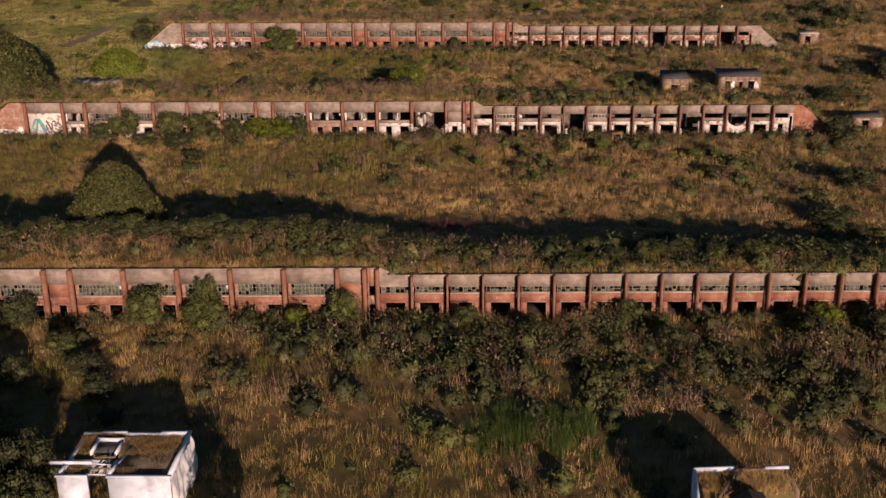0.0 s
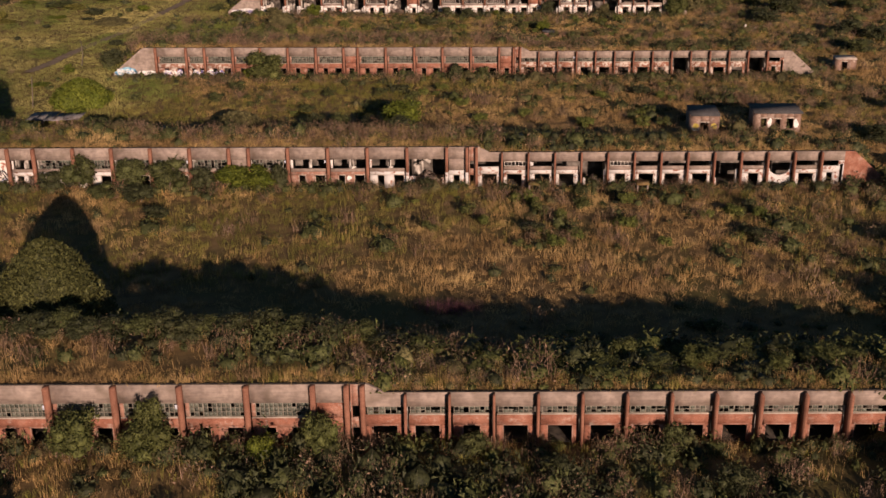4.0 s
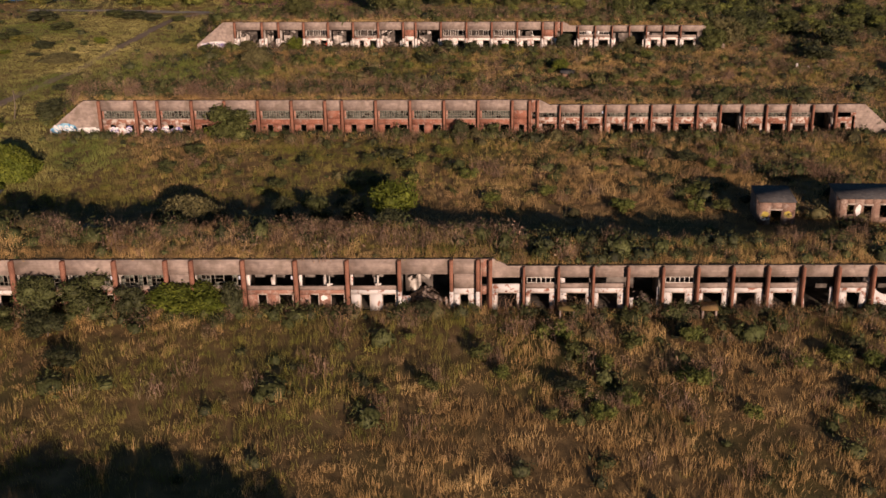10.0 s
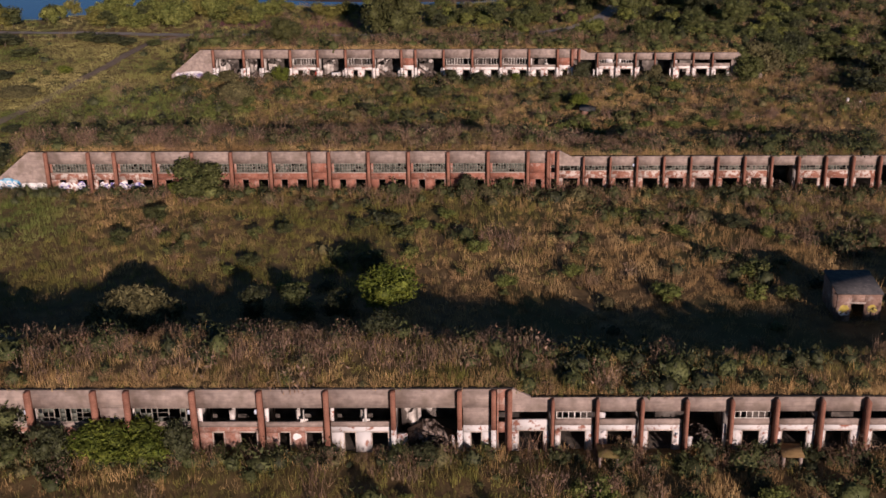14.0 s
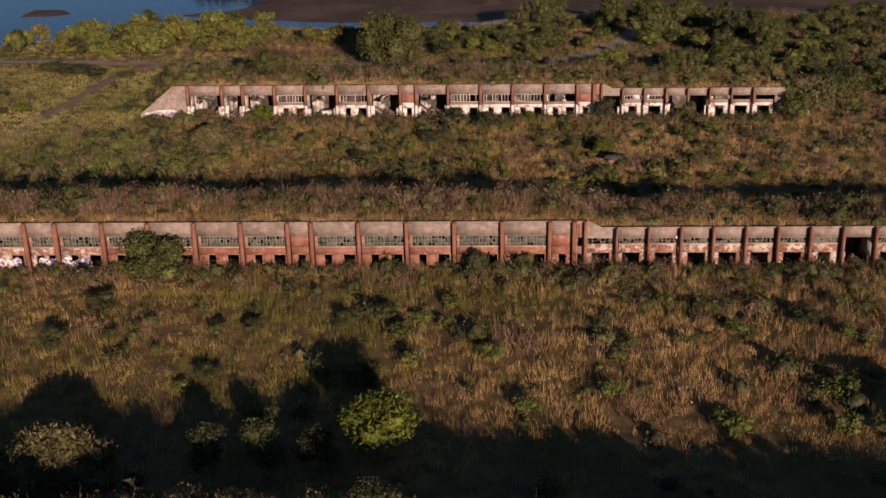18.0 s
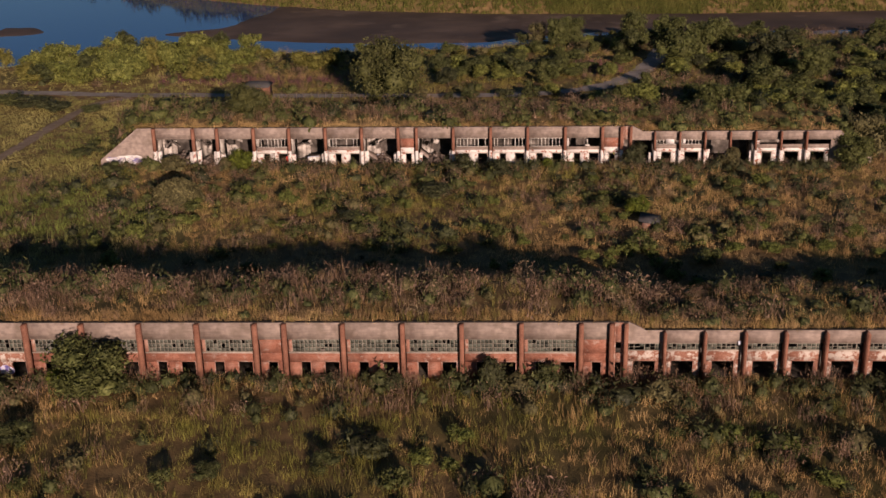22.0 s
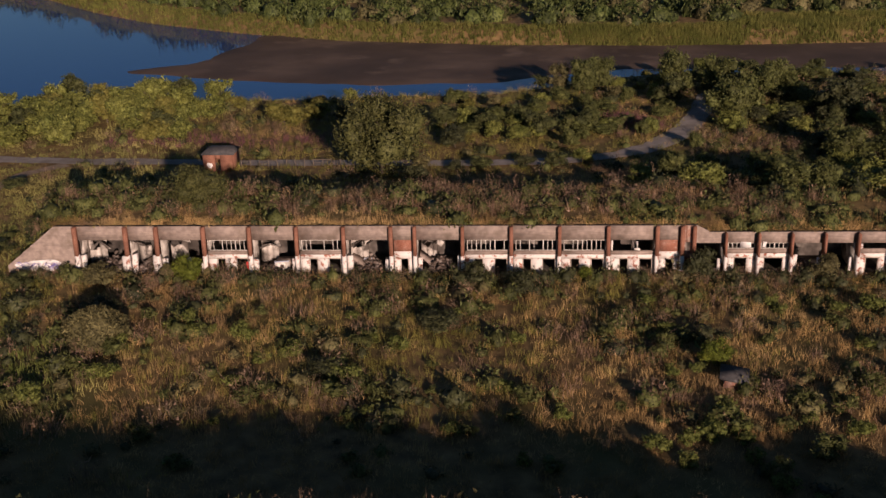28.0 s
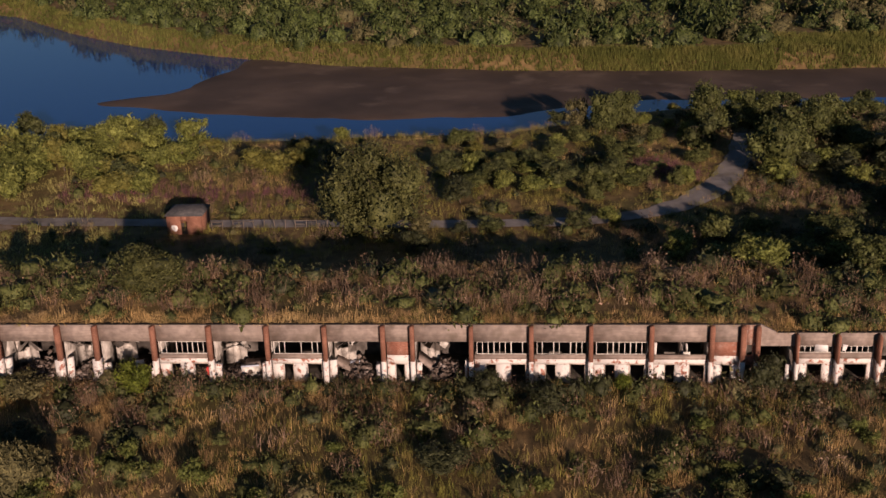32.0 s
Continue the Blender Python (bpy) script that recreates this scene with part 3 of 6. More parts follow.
        window(parent, a + 0.36, b - 0.06, SILL + 0.13, FASCIA - 0.01, 12, 3, steel, 0.88, 0.25)
    elif kind == "M":
        window(parent, a + 0.25, b, SILL + 0.13, FASCIA - 0.01, 9, 1, WHITE_STEEL, 0.0, 0.5)
    elif kind == "w":
        window(parent, a + 0.2, b, SILL + 0.13, FASCIA - 0.01, 10, 3, steel, 0.4, 0.6)
    elif kind == "O":
        boxes("wall_stub", [(a, a + 0.3, 0.02, 0.28, SILL + 0.122, FASCIA - 0.1)], PAINTED, parent, "white painted window reveal", wear=0.04)
        boxes("partition_wall", [(a + 0.52 * w, a + 0.52 * w + 0.22, 0.9, 2.6, 0.13, FASCIA - 0.4), (a + 0.5 * w, a + 0.52 * w + 0.25, 0.7, 0.9, 0.13, SILL + 0.9)], PLASTER, parent, "white stub of a partition behind the open window", wear=0.06)
        if rng.random() < 0.6:
            c = a + w * (0.45 + 0.2 * rng.random())
            boxes("window_remnant", [(c, c + 0.12, 0.05, 0.12, SILL + 0.122, FASCIA - 0.2), (c - 0.3, c + 0.4, 0.05, 0.12, SILL + 0.122, SILL + 0.4)], WHITE_STEEL, parent, "bent white scrap of window", wear=0.06)


def low_bay(r, parent, x0, x1, kind, lower, steel):
    a, b = x0 + 0.28, x1 - 0.28
    boxes("fascia_panel", [(a - 0.28, b + 0.28, 0.0, 0.3, LOW_FASCIA, LOW_TOP)], CONCRETE, parent, wear=0.006)
    if kind == "h":
        arc = [((a + b) / 2 + 1.62 * math.cos(k * math.pi / 14), 3.5 - 1.7 * math.sin(k * math.pi / 14) ** 0.8) for k in range(15)]
        prism("wall_panel", [(a, -0.3), (b, -0.3), (b, LOW_FASCIA), ((a + b) / 2 + 1.62, LOW_FASCIA)] + arc + [((a + b) / 2 - 1.62, LOW_FASCIA), (a, LOW_FASCIA)], 0.02, 0.32, lower, parent, "white wall with a rounded hole knocked through it")
        return
    if kind == "c":
        boxes("wall_stub", [(a, a + 0.25 + 0.4 * rng.random(), 0.03, 0.34, -0.3, 1.2 + 1.5 * rng.random())], lower, parent, "broken stub of wall", wear=0.08)
        boxes("wall_stub", [(b - 0.2 - 0.3 * rng.random(), b, 0.03, 0.34, -0.3, 1.5 + 1.5 * rng.random())], lower, parent, "broken stub of wall", wear=0.08)
        return
    if lower in (PAINTED, DULL_WHITE):
        boxes("beam", [(a, b, -0.02, 0.33, 2.702, LOW_SILL)], CONCRETE, parent, "weathered concrete beam", wear=0.006)
    mid, half = (a + b) / 2 + float(rng.normal(0, 0.08)), 1.1 if rng.random() < 0.8 else 0.75
    spandrel(parent, a, b, 2.7 if lower in (PAINTED, DULL_WHITE) else LOW_SILL, [(mid - half, mid + half)], lower, LOW_HEAD)
    boxes("window_sill", [(a, b, -0.05, 0.3, LOW_SILL, LOW_SILL + 0.07)], CONCRETE if r in (RANGES[1], RANGES[3]) else LINTEL, parent, wear=0.008)
    if kind == "w":
        window(parent, a + 0.1, b - 0.05, LOW_SILL + 0.11, LOW_FASCIA - 0.01, 7, 2, steel, 0.6, 0.45)
    elif kind == "m":
        window(parent, a + 0.1, b - 0.05, LOW_SILL + 0.11, LOW_FASCIA - 0.01, 6, 1, WHITE_STEEL, 0.0, 0.35)
    elif kind == "o" and rng.random() < 0.35:
        boxes("wall_stub", [(a, a + 0.25 + 0.25 * rng.random(), 0.05, 0.25, LOW_SILL + 0.102, LOW_SILL + 0.7)], DULL_WHITE, parent, "pale remnant of a window reveal", wear=0.05)


def pillar(parent, x, z1, lower=None, wide=0.56):
    deep = 0.78 if z1 > 6 else 1.1
    if lower is None:
        boxes("pillar", [(x - wide / 2, x + wide / 2, -deep, 0.3, -0.3, z1)], PILLAR, parent, wear=0.01)
    else:
        p = boxes("pillar", [(x - wide / 2, x + wide / 2, -deep, 0.3, 2.6, z1)], PILLAR, parent, wear=0.01)
        boxes("pillar_foot", [(x - wide / 2 - 0.01, x + wide / 2 + 0.01, -deep - 0.01, 0.3, -0.3, 2.6)], lower, p, "flaking white painted foot", wear=0.015)


def workshop(r, tall, low, label, lower_for, steel, white_feet):
    """One range: pillars, bays, wing walls at both ends and the rooms behind. tall and low: a letter a bay, west to east."""
    e = tagged(new("workshop_range"), label, "building", group="derelict workshop ranges")
    e.matrix_world = r["m"]
    east = r["east"]
    xs = [-76.8, -70.2] + PILLARS
    for k, kind in enumerate(tall):
        tall_bay(r, e, xs[k], xs[k + 1], kind, lower_for(xs[k]), steel)
    for x in xs:
        pillar(e, x, TOP - 0.02, lower_for(x) if white_feet(x) else None, 0.44)
    # the step down from the tall part to the low one
    boxes("wall_panel", [(0.31, 0.45, 0.0, 0.34, -0.3, TOP), (1.05, 1.3, 0.0, 0.34, -0.3, TOP), (0.45, 1.05, 0.0, 0.34, SILL + 1.25, TOP), (0.45, 1.05, 0.0, 0.34, HEAD, SILL)], PINK, e, "narrow brick strip with a slit window", wear=0.01)
    pillar(e, 1.45, TOP - 0.02, lower_for(1) if white_feet(1) else None, 0.4)
    prism("stepped_fascia", [(1.65, LOW_FASCIA), (5.3, LOW_FASCIA), (5.3, LOW_TOP), (3.4, LOW_TOP), (1.75, TOP), (1.65, TOP)], 0.0, 0.3, CONCRETE, e, "concrete fascia sloping down to the lower roof")
    if low[0] == "c":
        boxes("wall_stub", [(4.5, 5.02, 0.03, 0.34, -0.3, 1.9)], lower_for(2), e, "broken stub of wall", wear=0.06)
    else:
        spandrel(e, 1.65, 5.02, LOW_SILL, [(2.3, 4.5)], lower_for(2), LOW_HEAD)
        if low[0] != "o":
            window(e, 1.8, 4.98, LOW_SILL + 0.02, LOW_FASCIA - 0.01, 6, 2, steel, 0.5 if low[0] != "o" else 0.0, 0.5)
    x, n = 5.3, 0
    while x < east - 3.0:
        pillar(e, x, LOW_TOP - 0.02, lower_for(x) if white_feet(x) else None, 0.24)
        if x + 4.0 <= east:
            low_bay(r, e, x, x + 4.0, low[min(n + 1, len(low) - 1)], lower_for(x), steel)
        x, n = x + 4.0, n + 1
    end0 = x - 4.0 if x > east else x
    if east - end0 > 1:
        m, z = lower_for(east), end0 + 0.13
        boxes("fascia_panel", [(z, east, 0.0, 0.3, LOW_FASCIA, LOW_TOP)], CONCRETE, e, wear=0.006)
        boxes("wall_panel", [(z, end0 + 0.45, 0.0, 0.34, LOW_SILL, LOW_FASCIA), (z, end0 + 1.1, 0.0, 0.34, -0.3, 2.2), (end0 + 2.0, end0 + 3.0, 0.0, 0.34, -0.3, 2.2), (z, end0 + 3.0, 0.0, 0.34, 2.2, LOW_SILL), (end0 + 2.75, end0 + 3.0, 0.0, 0.34, LOW_SILL, LOW_FASCIA), (end0 + 3.45, east, 0.0, 0.34, -0.3, LOW_FASCIA), (end0 + 3.0, end0 + 3.45, 0.0, 0.34, 3.5, LOW_FASCIA)], m, e, "end bay with a window, a door opening and a narrow slit", wear=0.01)
    # wing walls
    prism("wing_wall", [(WEST - 6.8, -0.3), (WEST + 2.4, -0.3), (WEST + 2.4, TOP), (WEST, TOP), (WEST - 6.8, 1.0)], 0.0, 0.35, PINK if r is RANGES[1] else CONCRETE, e, "sloping concrete wing wall")
    prism("wing_wall", [(east, -0.3), (east + 6.6, -0.3), (east + 6.6, 1.0), (east + 1.4, LOW_TOP), (east, LOW_TOP)], 0.0, 0.35, CONCRETE if r is not RANGES[1] else BRICK, e, "sloping wing wall")
    # coping, roof slab and rooms
    boxes("coping", [(WEST, 1.7, -0.05, 0.27, TOP + 0.002, TOP + 0.06)], NEAR_BLACK, e, "thin dark strip along the roof edge")
    boxes("coping", [(3.4, east + 1.4, -0.05, 0.27, LOW_TOP + 0.002, LOW_TOP + 0.06)], NEAR_BLACK, e, "thin dark strip along the roof edge")
    boxes("roof_slab", [(WEST, 1.6, 0.31, 6.2, TOP - 1.88, TOP - 1.6), (1.6, east, 0.31, 6.2, LOW_FASCIA + 0.02, LOW_FASCIA + 0.28)], CONCRETE, e)
    boxes("back_wall", [(WEST, 1.6, 6.0, 6.3, -0.3, TOP - 1.89), (1.6, east, 6.0, 6.3, -0.3, LOW_FASCIA + 0.01)], SOOT_SHADE, e, "plaster back wall, soot and room shade in its colour")
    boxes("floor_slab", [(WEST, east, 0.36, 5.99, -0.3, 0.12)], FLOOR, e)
    for x in xs + [5.3 + 4.0 * k for k in range(0, int((east - 5.3) / 4) + 1, 2)]:
        boxes("cross_wall", [(x - 0.12, x + 0.12, 0.35, 5.98, 0.122, TOP - 1.89 if x < 1 else LOW_FASCIA + 0.01)], PLASTER, e, "stained cross wall between rooms", wear=0.02)
    return e


brick_all = lambda x: BRICK
white_all = lambda x: PAINTED
half_white = lambda x: DULL_WHITE if x > -16 else (PINK if x > -60 else DULL_WHITE)
brick_then_pink = lambda x: BRICK if x > -60.5 else PINK
brick_then_flaked = lambda x: FLAKED if x > 1.2 or x < -60.5 else BRICK
never, always = (lambda x: False), (lambda x: True)
workshop(RANGES[0], "WWWWWWWBWWWWWB", "wwwwwwwwwwwwww", "long derelict brick and concrete workshop front, mostly glazed", brick_then_pink, STEEL, never)
workshop(RANGES[1], "GOwwwwwPwOOOCP", "ooommoocmooochoo"[:1] + "moocmooocoho" + "o", "derelict workshop front with open windows and flaking white paint", half_white, STEEL, lambda x: -10 < x < 1)
workshop(RANGES[2], "WWWWWWWBWWWWWB", "wwwwwwwwcwwwcw", "derelict red brick workshop front with rusting windows", brick_then_flaked, STEEL, never)
workshop(RANGES[3], "CCCMCMCBCMMMOB", "cmmccooo", "gutted workshop front with white painted lower walls", white_all, WHITE_STEEL, always)

# ---- plants ----


def leaves(centres, normals, size, jitter, gen):
    """A pointed leaf spray at each centre, growing outwards and along the surface. Returns vertices and triangles."""
    n = len(centres)
    nn = normals + gen.normal(0, jitter, (n, 3))
    nn /= np.linalg.norm(nn, axis=1)[:, None] + 1e-9
    a = np.cross(nn, gen.normal(0, 1, (n, 3)))
    a /= np.linalg.norm(a, axis=1)[:, None] + 1e-9
    b = np.cross(nn, a)
    s = (size * (0.55 + 0.9 * gen.random(n)))[:, None]
    tip = a * 0.75 + nn * 0.3 + np.array([0, 0, 0.12])
    v = np.stack([centres - a * s * 0.35 - b * s * 0.30, centres - a * s * 0.2 + b * s * 0.30, centres + tip * s], 1)
    return v.reshape(-1, 3), np.arange(n * 3).reshape(-1, 3)


def lump(gen, c, rx, ry, rz, rings=4, segs=7, rough=0.16):
    """A rough closed lump of inner foliage, as triangles."""
    v = [(0, 0, -1.0)]
    for i in range(1, rings):
        a = math.pi * i / rings
        for j in range(segs):
            g = 6.2832 * (j + 0.5 * (i % 2)) / segs
            v.append((math.sin(a) * math.cos(g), math.sin(a) * math.sin(g), -math.cos(a)))
    v.append((0, 0, 1.0))
    v = np.array(v) * (1 + gen.normal(0, rough, (len(v), 1))) * np.array([rx, ry, rz]) + c
    f = [(0, 1 + (j + 1) % segs, 1 + j) for j in range(segs)]
    for i in range(rings - 2):
        a, b = 1 + i * segs, 1 + (i + 1) * segs
        for j in range(segs):
            k = (j + 1) % segs
            f += [(a + j, a + k, b + k), (a + j, b + k, b + j)]
    last = len(v) - 1
    f += [(last, last - segs + j, last - segs + (j + 1) % segs) for j in range(segs)]
    return v, np.array(f)


def joined(pieces):
    vs, fs, at = [], [], 0
    for v, f in pieces:
        vs.append(v)
        fs.append(f + at)
        at += len(v)
    return np.concatenate(vs), np.concatenate(fs)


def crown_points(gen, r, h0, h1, lobes, n, flat=1.0):
    """Points and outward normals on a heap of overlapping lobes from height h0 to h1."""
    pts, nor, cores = [], [], []
    hh = (h1 - h0) / 2
    for k in range(lobes):
        az, q = gen.random() * 6.283, math.sqrt(gen.random()) * 0.5
        up = gen.uniform(-0.55, 0.62)
        q *= math.sqrt(max(0.1, 1 - (up * 0.9) ** 2)) * 1.25
        c = np.array([q * r * math.cos(az), q * r * math.sin(az), (h0 + h1) / 2 + up * hh])
        lr = gen.uniform(0.28, 0.5)
        m = int(n / lobes * gen.uniform(0.7, 1.3))
        d = gen.normal(0, 1, (m, 3))
        d[:, 2] += 0.35
        d /= np.linalg.norm(d, axis=1)[:, None]
        rad = lr * (0.62 + 0.5 * gen.random(m))[:, None]
        p = c + d * rad * np.array([r, r, hh * flat])
        pts.append(p)
        nor.append(d)
        cores.append(lump(gen, c, lr * r * 0.58, lr * r * 0.58, lr * hh * flat * 0.58, 3, 6, 0.22))
    pts, nor = np.concatenate(pts), np.concatenate(nor)
    pts[:, 2] = np.maximum(pts[:, 2], 0.05)
    return pts, nor, cores


def trunk_mesh(gen, h, r, limbs):
    """A tapered, slightly crooked trunk with limbs."""
    v, f = [], []

    def limb(p, q, r0, r1, sides=6):
        k = len(v)
        p, q = Vector(p), Vector(q)
        mid = p.lerp(q, 0.5) + Vector(gen.normal(0, 0.05 * (q - p).length, 3))
        for c, rad in ((p, r0), (mid, (r0 + r1) / 2), (q, r1)):
            t = (q - p).normalized()
            a = t.cross(Vector((0.3, 0.9, 0.1))).normalized()
            b = t.cross(a)
            for s in range(sides):
                g = 6.2832 * s / sides
                v.append(tuple(c + (a * math.cos(g) + b * math.sin(g)) * rad))
        for ring in (0, 1):
            for s in range(sides):
                t2 = (s + 1) % sides
                f.append((k + ring * sides + s, k + ring * sides + t2, k + (ring + 1) * sides + t2, k + (ring + 1) * sides + s))
    limb((0, 0, -0.4), (0.05 * h, 0.02 * h, h * 0.55), r, r * 0.6)
    for n in range(limbs):
        a = 6.2832 * n / limbs + gen.random()
        z = h * gen.uniform(0.25, 0.55)
        limb((0.04 * h, 0.02 * h, z), (math.cos(a) * h * 0.32, math.sin(a) * h * 0.32, z + h * gen.uniform(0.2, 0.38)), r * 0.45, r * 0.12, 5)
    return v, f


FORMS = {}


def dome_points(gen, r, h0, h1, n, full=False):
    """Points on one dense dome, wide at its foot, with shallow swellings, and its solid core."""
    ph = gen.random(6) * 6.283

    def surface(s, a, k):
        swell = 1 + (0.10 * np.sin(3 * a - 4 * s + ph[3]) + 0.09 * np.sin(6 * a + 9 * s + ph[4]) + 0.05 * np.sin(11 * a - 17 * s + ph[5])) * full + 0.055 * np.sin(5 * a + 7 * s + ph[0]) + 0.05 * np.sin(9 * a - 13 * s + ph[1]) + 0.035 * np.sin(17 * a + 23 * s + ph[2])
        q = k * r * swell * np.clip(1 - s ** (2.2 if full else 1.95), 0, 1) ** (0.6 if full else 0.72) * (0.9 + 0.1 * np.minimum(1, s * 6))
        return np.stack([q * np.cos(a), q * np.sin(a), h0 + (h1 - h0) * (s * (0.5 + 0.5 * k))], -1)
    s, a = gen.random(n) ** 0.9, gen.random(n) * 6.283
    p = surface(s, a, 1.0 - 0.07 * gen.random(n) ** 2 + 0.03 * gen.random(n))
    nrm = np.stack([np.cos(a) * (1 - 0.5 * s), np.sin(a) * (1 - 0.5 * s), 0.25 + s], -1)
    nrm /= np.linalg.norm(nrm, axis=1)[:, None]
    ss, aa = np.meshgrid(np.linspace(0, 1, 12), np.arange(24) * 6.2832 / 24, indexing="ij")
    v = surface(ss.ravel(), aa.ravel(), 0.93)
    f = []
    for i in range(11):
        for j in range(24):
            k = (j + 1) % 24
            f += [(i * 24 + j, i * 24 + k, i * 24 + 24 + k), (i * 24 + j, i * 24 + 24 + k, i * 24 + 24 + j)]
    return p, nrm, [(v, np.array(f))]



def form(kind, variant, mat, r, h0, h1, lobes, n, size, trunk_r, far=False, flat=1.0):
    key = (kind, variant, far)
    if far and lobes > 0:
        n, size = int(n * 0.62), size * 1.28
    if key not in FORMS:
        gen = np.random.default_rng(hash_seed(kind, variant))
        p, nrm, cores = crown_points(gen, r, h0, h1, lobes, n, flat) if lobes > 0 else dome_points(gen, r, h0, h1, n, lobes < 0)
        v, f = joined([leaves(p, nrm, size, 0.55, gen)] + cores)
        tv, tf = trunk_mesh(gen, h1 * 0.9, trunk_r, 5)
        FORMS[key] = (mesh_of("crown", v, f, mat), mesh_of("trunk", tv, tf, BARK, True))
    return FORMS[key]


def hash_seed(kind, variant):
    return sum(ord(c) * (k + 3) for k, c in enumerate(kind)) * 7 + variant


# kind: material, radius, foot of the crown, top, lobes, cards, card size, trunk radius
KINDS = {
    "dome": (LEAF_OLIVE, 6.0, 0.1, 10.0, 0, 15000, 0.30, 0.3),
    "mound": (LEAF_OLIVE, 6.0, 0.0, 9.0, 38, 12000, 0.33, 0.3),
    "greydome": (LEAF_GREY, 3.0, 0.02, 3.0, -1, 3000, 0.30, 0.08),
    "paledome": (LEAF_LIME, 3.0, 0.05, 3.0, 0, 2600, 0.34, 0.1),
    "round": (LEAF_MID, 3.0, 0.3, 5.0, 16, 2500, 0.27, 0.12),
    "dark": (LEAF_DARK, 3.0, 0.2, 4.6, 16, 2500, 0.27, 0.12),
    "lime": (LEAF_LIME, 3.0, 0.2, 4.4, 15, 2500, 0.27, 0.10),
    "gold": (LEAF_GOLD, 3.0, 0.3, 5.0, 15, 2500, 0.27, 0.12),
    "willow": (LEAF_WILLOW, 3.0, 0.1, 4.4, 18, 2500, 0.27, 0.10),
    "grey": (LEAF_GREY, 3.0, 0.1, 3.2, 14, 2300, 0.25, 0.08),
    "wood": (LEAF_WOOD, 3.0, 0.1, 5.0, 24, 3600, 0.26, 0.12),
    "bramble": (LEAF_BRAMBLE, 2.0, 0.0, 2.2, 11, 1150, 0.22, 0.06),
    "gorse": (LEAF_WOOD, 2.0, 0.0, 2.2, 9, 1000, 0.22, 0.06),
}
WORDS = {
    "dome": ("tree", "dense dome-shaped green tree standing in the grass"),
    "mound": ("tree", "broad rounded olive-green tree, leafy to the ground"),
    "greydome": ("bush", "broad rounded grey-green bush"),
    "paledome": ("bush", "broad rounded yellow-green bush in the meadow"),
    "round": ("small_tree", "rounded green self-sown tree"),
    "dark": ("bush", "dense dark green bush"),
    "lime": ("bush", "bright lime-green bush in the low sun"),
    "gold": ("willow_tree", "yellow-green willow turning gold"),
    "willow": ("willow_tree", "dense willow thicket in pale green leaf"),
    "grey": ("bush", "low grey-green spreading bush"),
    "bramble": ("bramble_bush", "low spreading green bramble bush in dry grass"),
    "gorse": ("gorse_bush", "low dark green gorse bush in dry grass"),
    "wood": ("woodland_tree", "full-leaved green self-sown tree"),
}


def plant(kind, x, y, radius, height, label="", far=False):
    mat, r, h0, h1, lobes, n, size, tr = KINDS[kind]
    variant = int(rng.integers(0, 2 if kind == "dome" else 4))
    crown, trunk = form(kind, variant, mat, r, h0, h1, lobes, n, size, tr, far)
    name, words = WORDS[kind]
    e = tagged(new(name), label or words, "tree" if "tree" in name else "bush", group="trees and bushes on the site")
    z = float(surface_height(x, y))
    e.matrix_world = pose(x, y, z - 0.1, 0, 0, float(rng.uniform(0, 360))) @ Matrix.Diagonal((radius / r, radius / r, height / h1, 1))
    part("trunk", trunk, e, "grey-brown trunk and limbs")
    part("crown", crown, e)
    return e


def plants(*rows):
    """Plants one after another: kind, x, y, radius, height."""
    for row in rows:
        plant(*row)


plants(("dome", -41.8, -131.4, 6.7, 12.0), ("dome", -87.5, -65.5, 12.6, 18.5), ("dome", -102, -66, 10.5, 16.0))
# along the crest of the first bank
plants(*[("dark" if k % 3 else "round", -72.0 + 2.4 * k + 0.5 * math.sin(5.0 * k), -142.3 + 0.035 * (2.4 * k - 30) + 0.7 * math.sin(3.1 * k), 2.3 + 0.3 * math.sin(2.3 * k), 2.7 + 0.3 * math.sin(4.7 * k) - max(0.0, (k - 24) * 0.3)) for k in range(31)], *[("wood" if k % 3 else "round", 15 + 2.2 * k + 0.9 * math.sin(5.0 * k), -144.0 + 0.041 * (22 + 2.2 * k) + 2.2 * math.sin(3.7 * k), 1.9 + 0.4 * math.sin(2.9 * k), 1.5 + 0.35 * math.sin(4.1 * k)) for k in range(20)])
plants(("dark", -40.5, -63.0, 2.6, 2.2), ("dark", -60.5, -61.5, 3.0, 3.4), ("grey", -20, -62.5, 2.2, 1.8))
# in front of the four fronts
plants(("wood", -31, -155.4, 3.0, 5.2), ("wood", -24.6, -154.8, 2.9, 4.6), ("wood", -24.4, -154.4, 1.5, 6.2), ("wood", -9, -154.3, 2.1, 4.9), ("lime", -14.1, -155, 1.6, 2.6), ("dark", -45.3, -155.5, 2.4, 4.0), ("lime", 44.5, -152.0, 2.0, 3.0), ("round", 22.5, -152.8, 1.7, 3.0), ("dark", -49, -158, 3.4, 4.8), ("dark", -34, -167.5, 2.4, 3.0), ("round", -38, -163.5, 2.6, 3.4), ("dark", -31, -171.5, 2.2, 2.4))
plants(("dark", -40.5, -169, 2.6, 3.2), ("round", 4.5, -153.6, 1.6, 2.6), ("dark", 42.0, -156.5, 2.2, 3.2), ("dark", 50, -155.5, 2.8, 3.6), ("dark", 12.0, -157.0, 1.9, 2.6), ("dark", 27.0, -158.5, 2.2, 2.8))
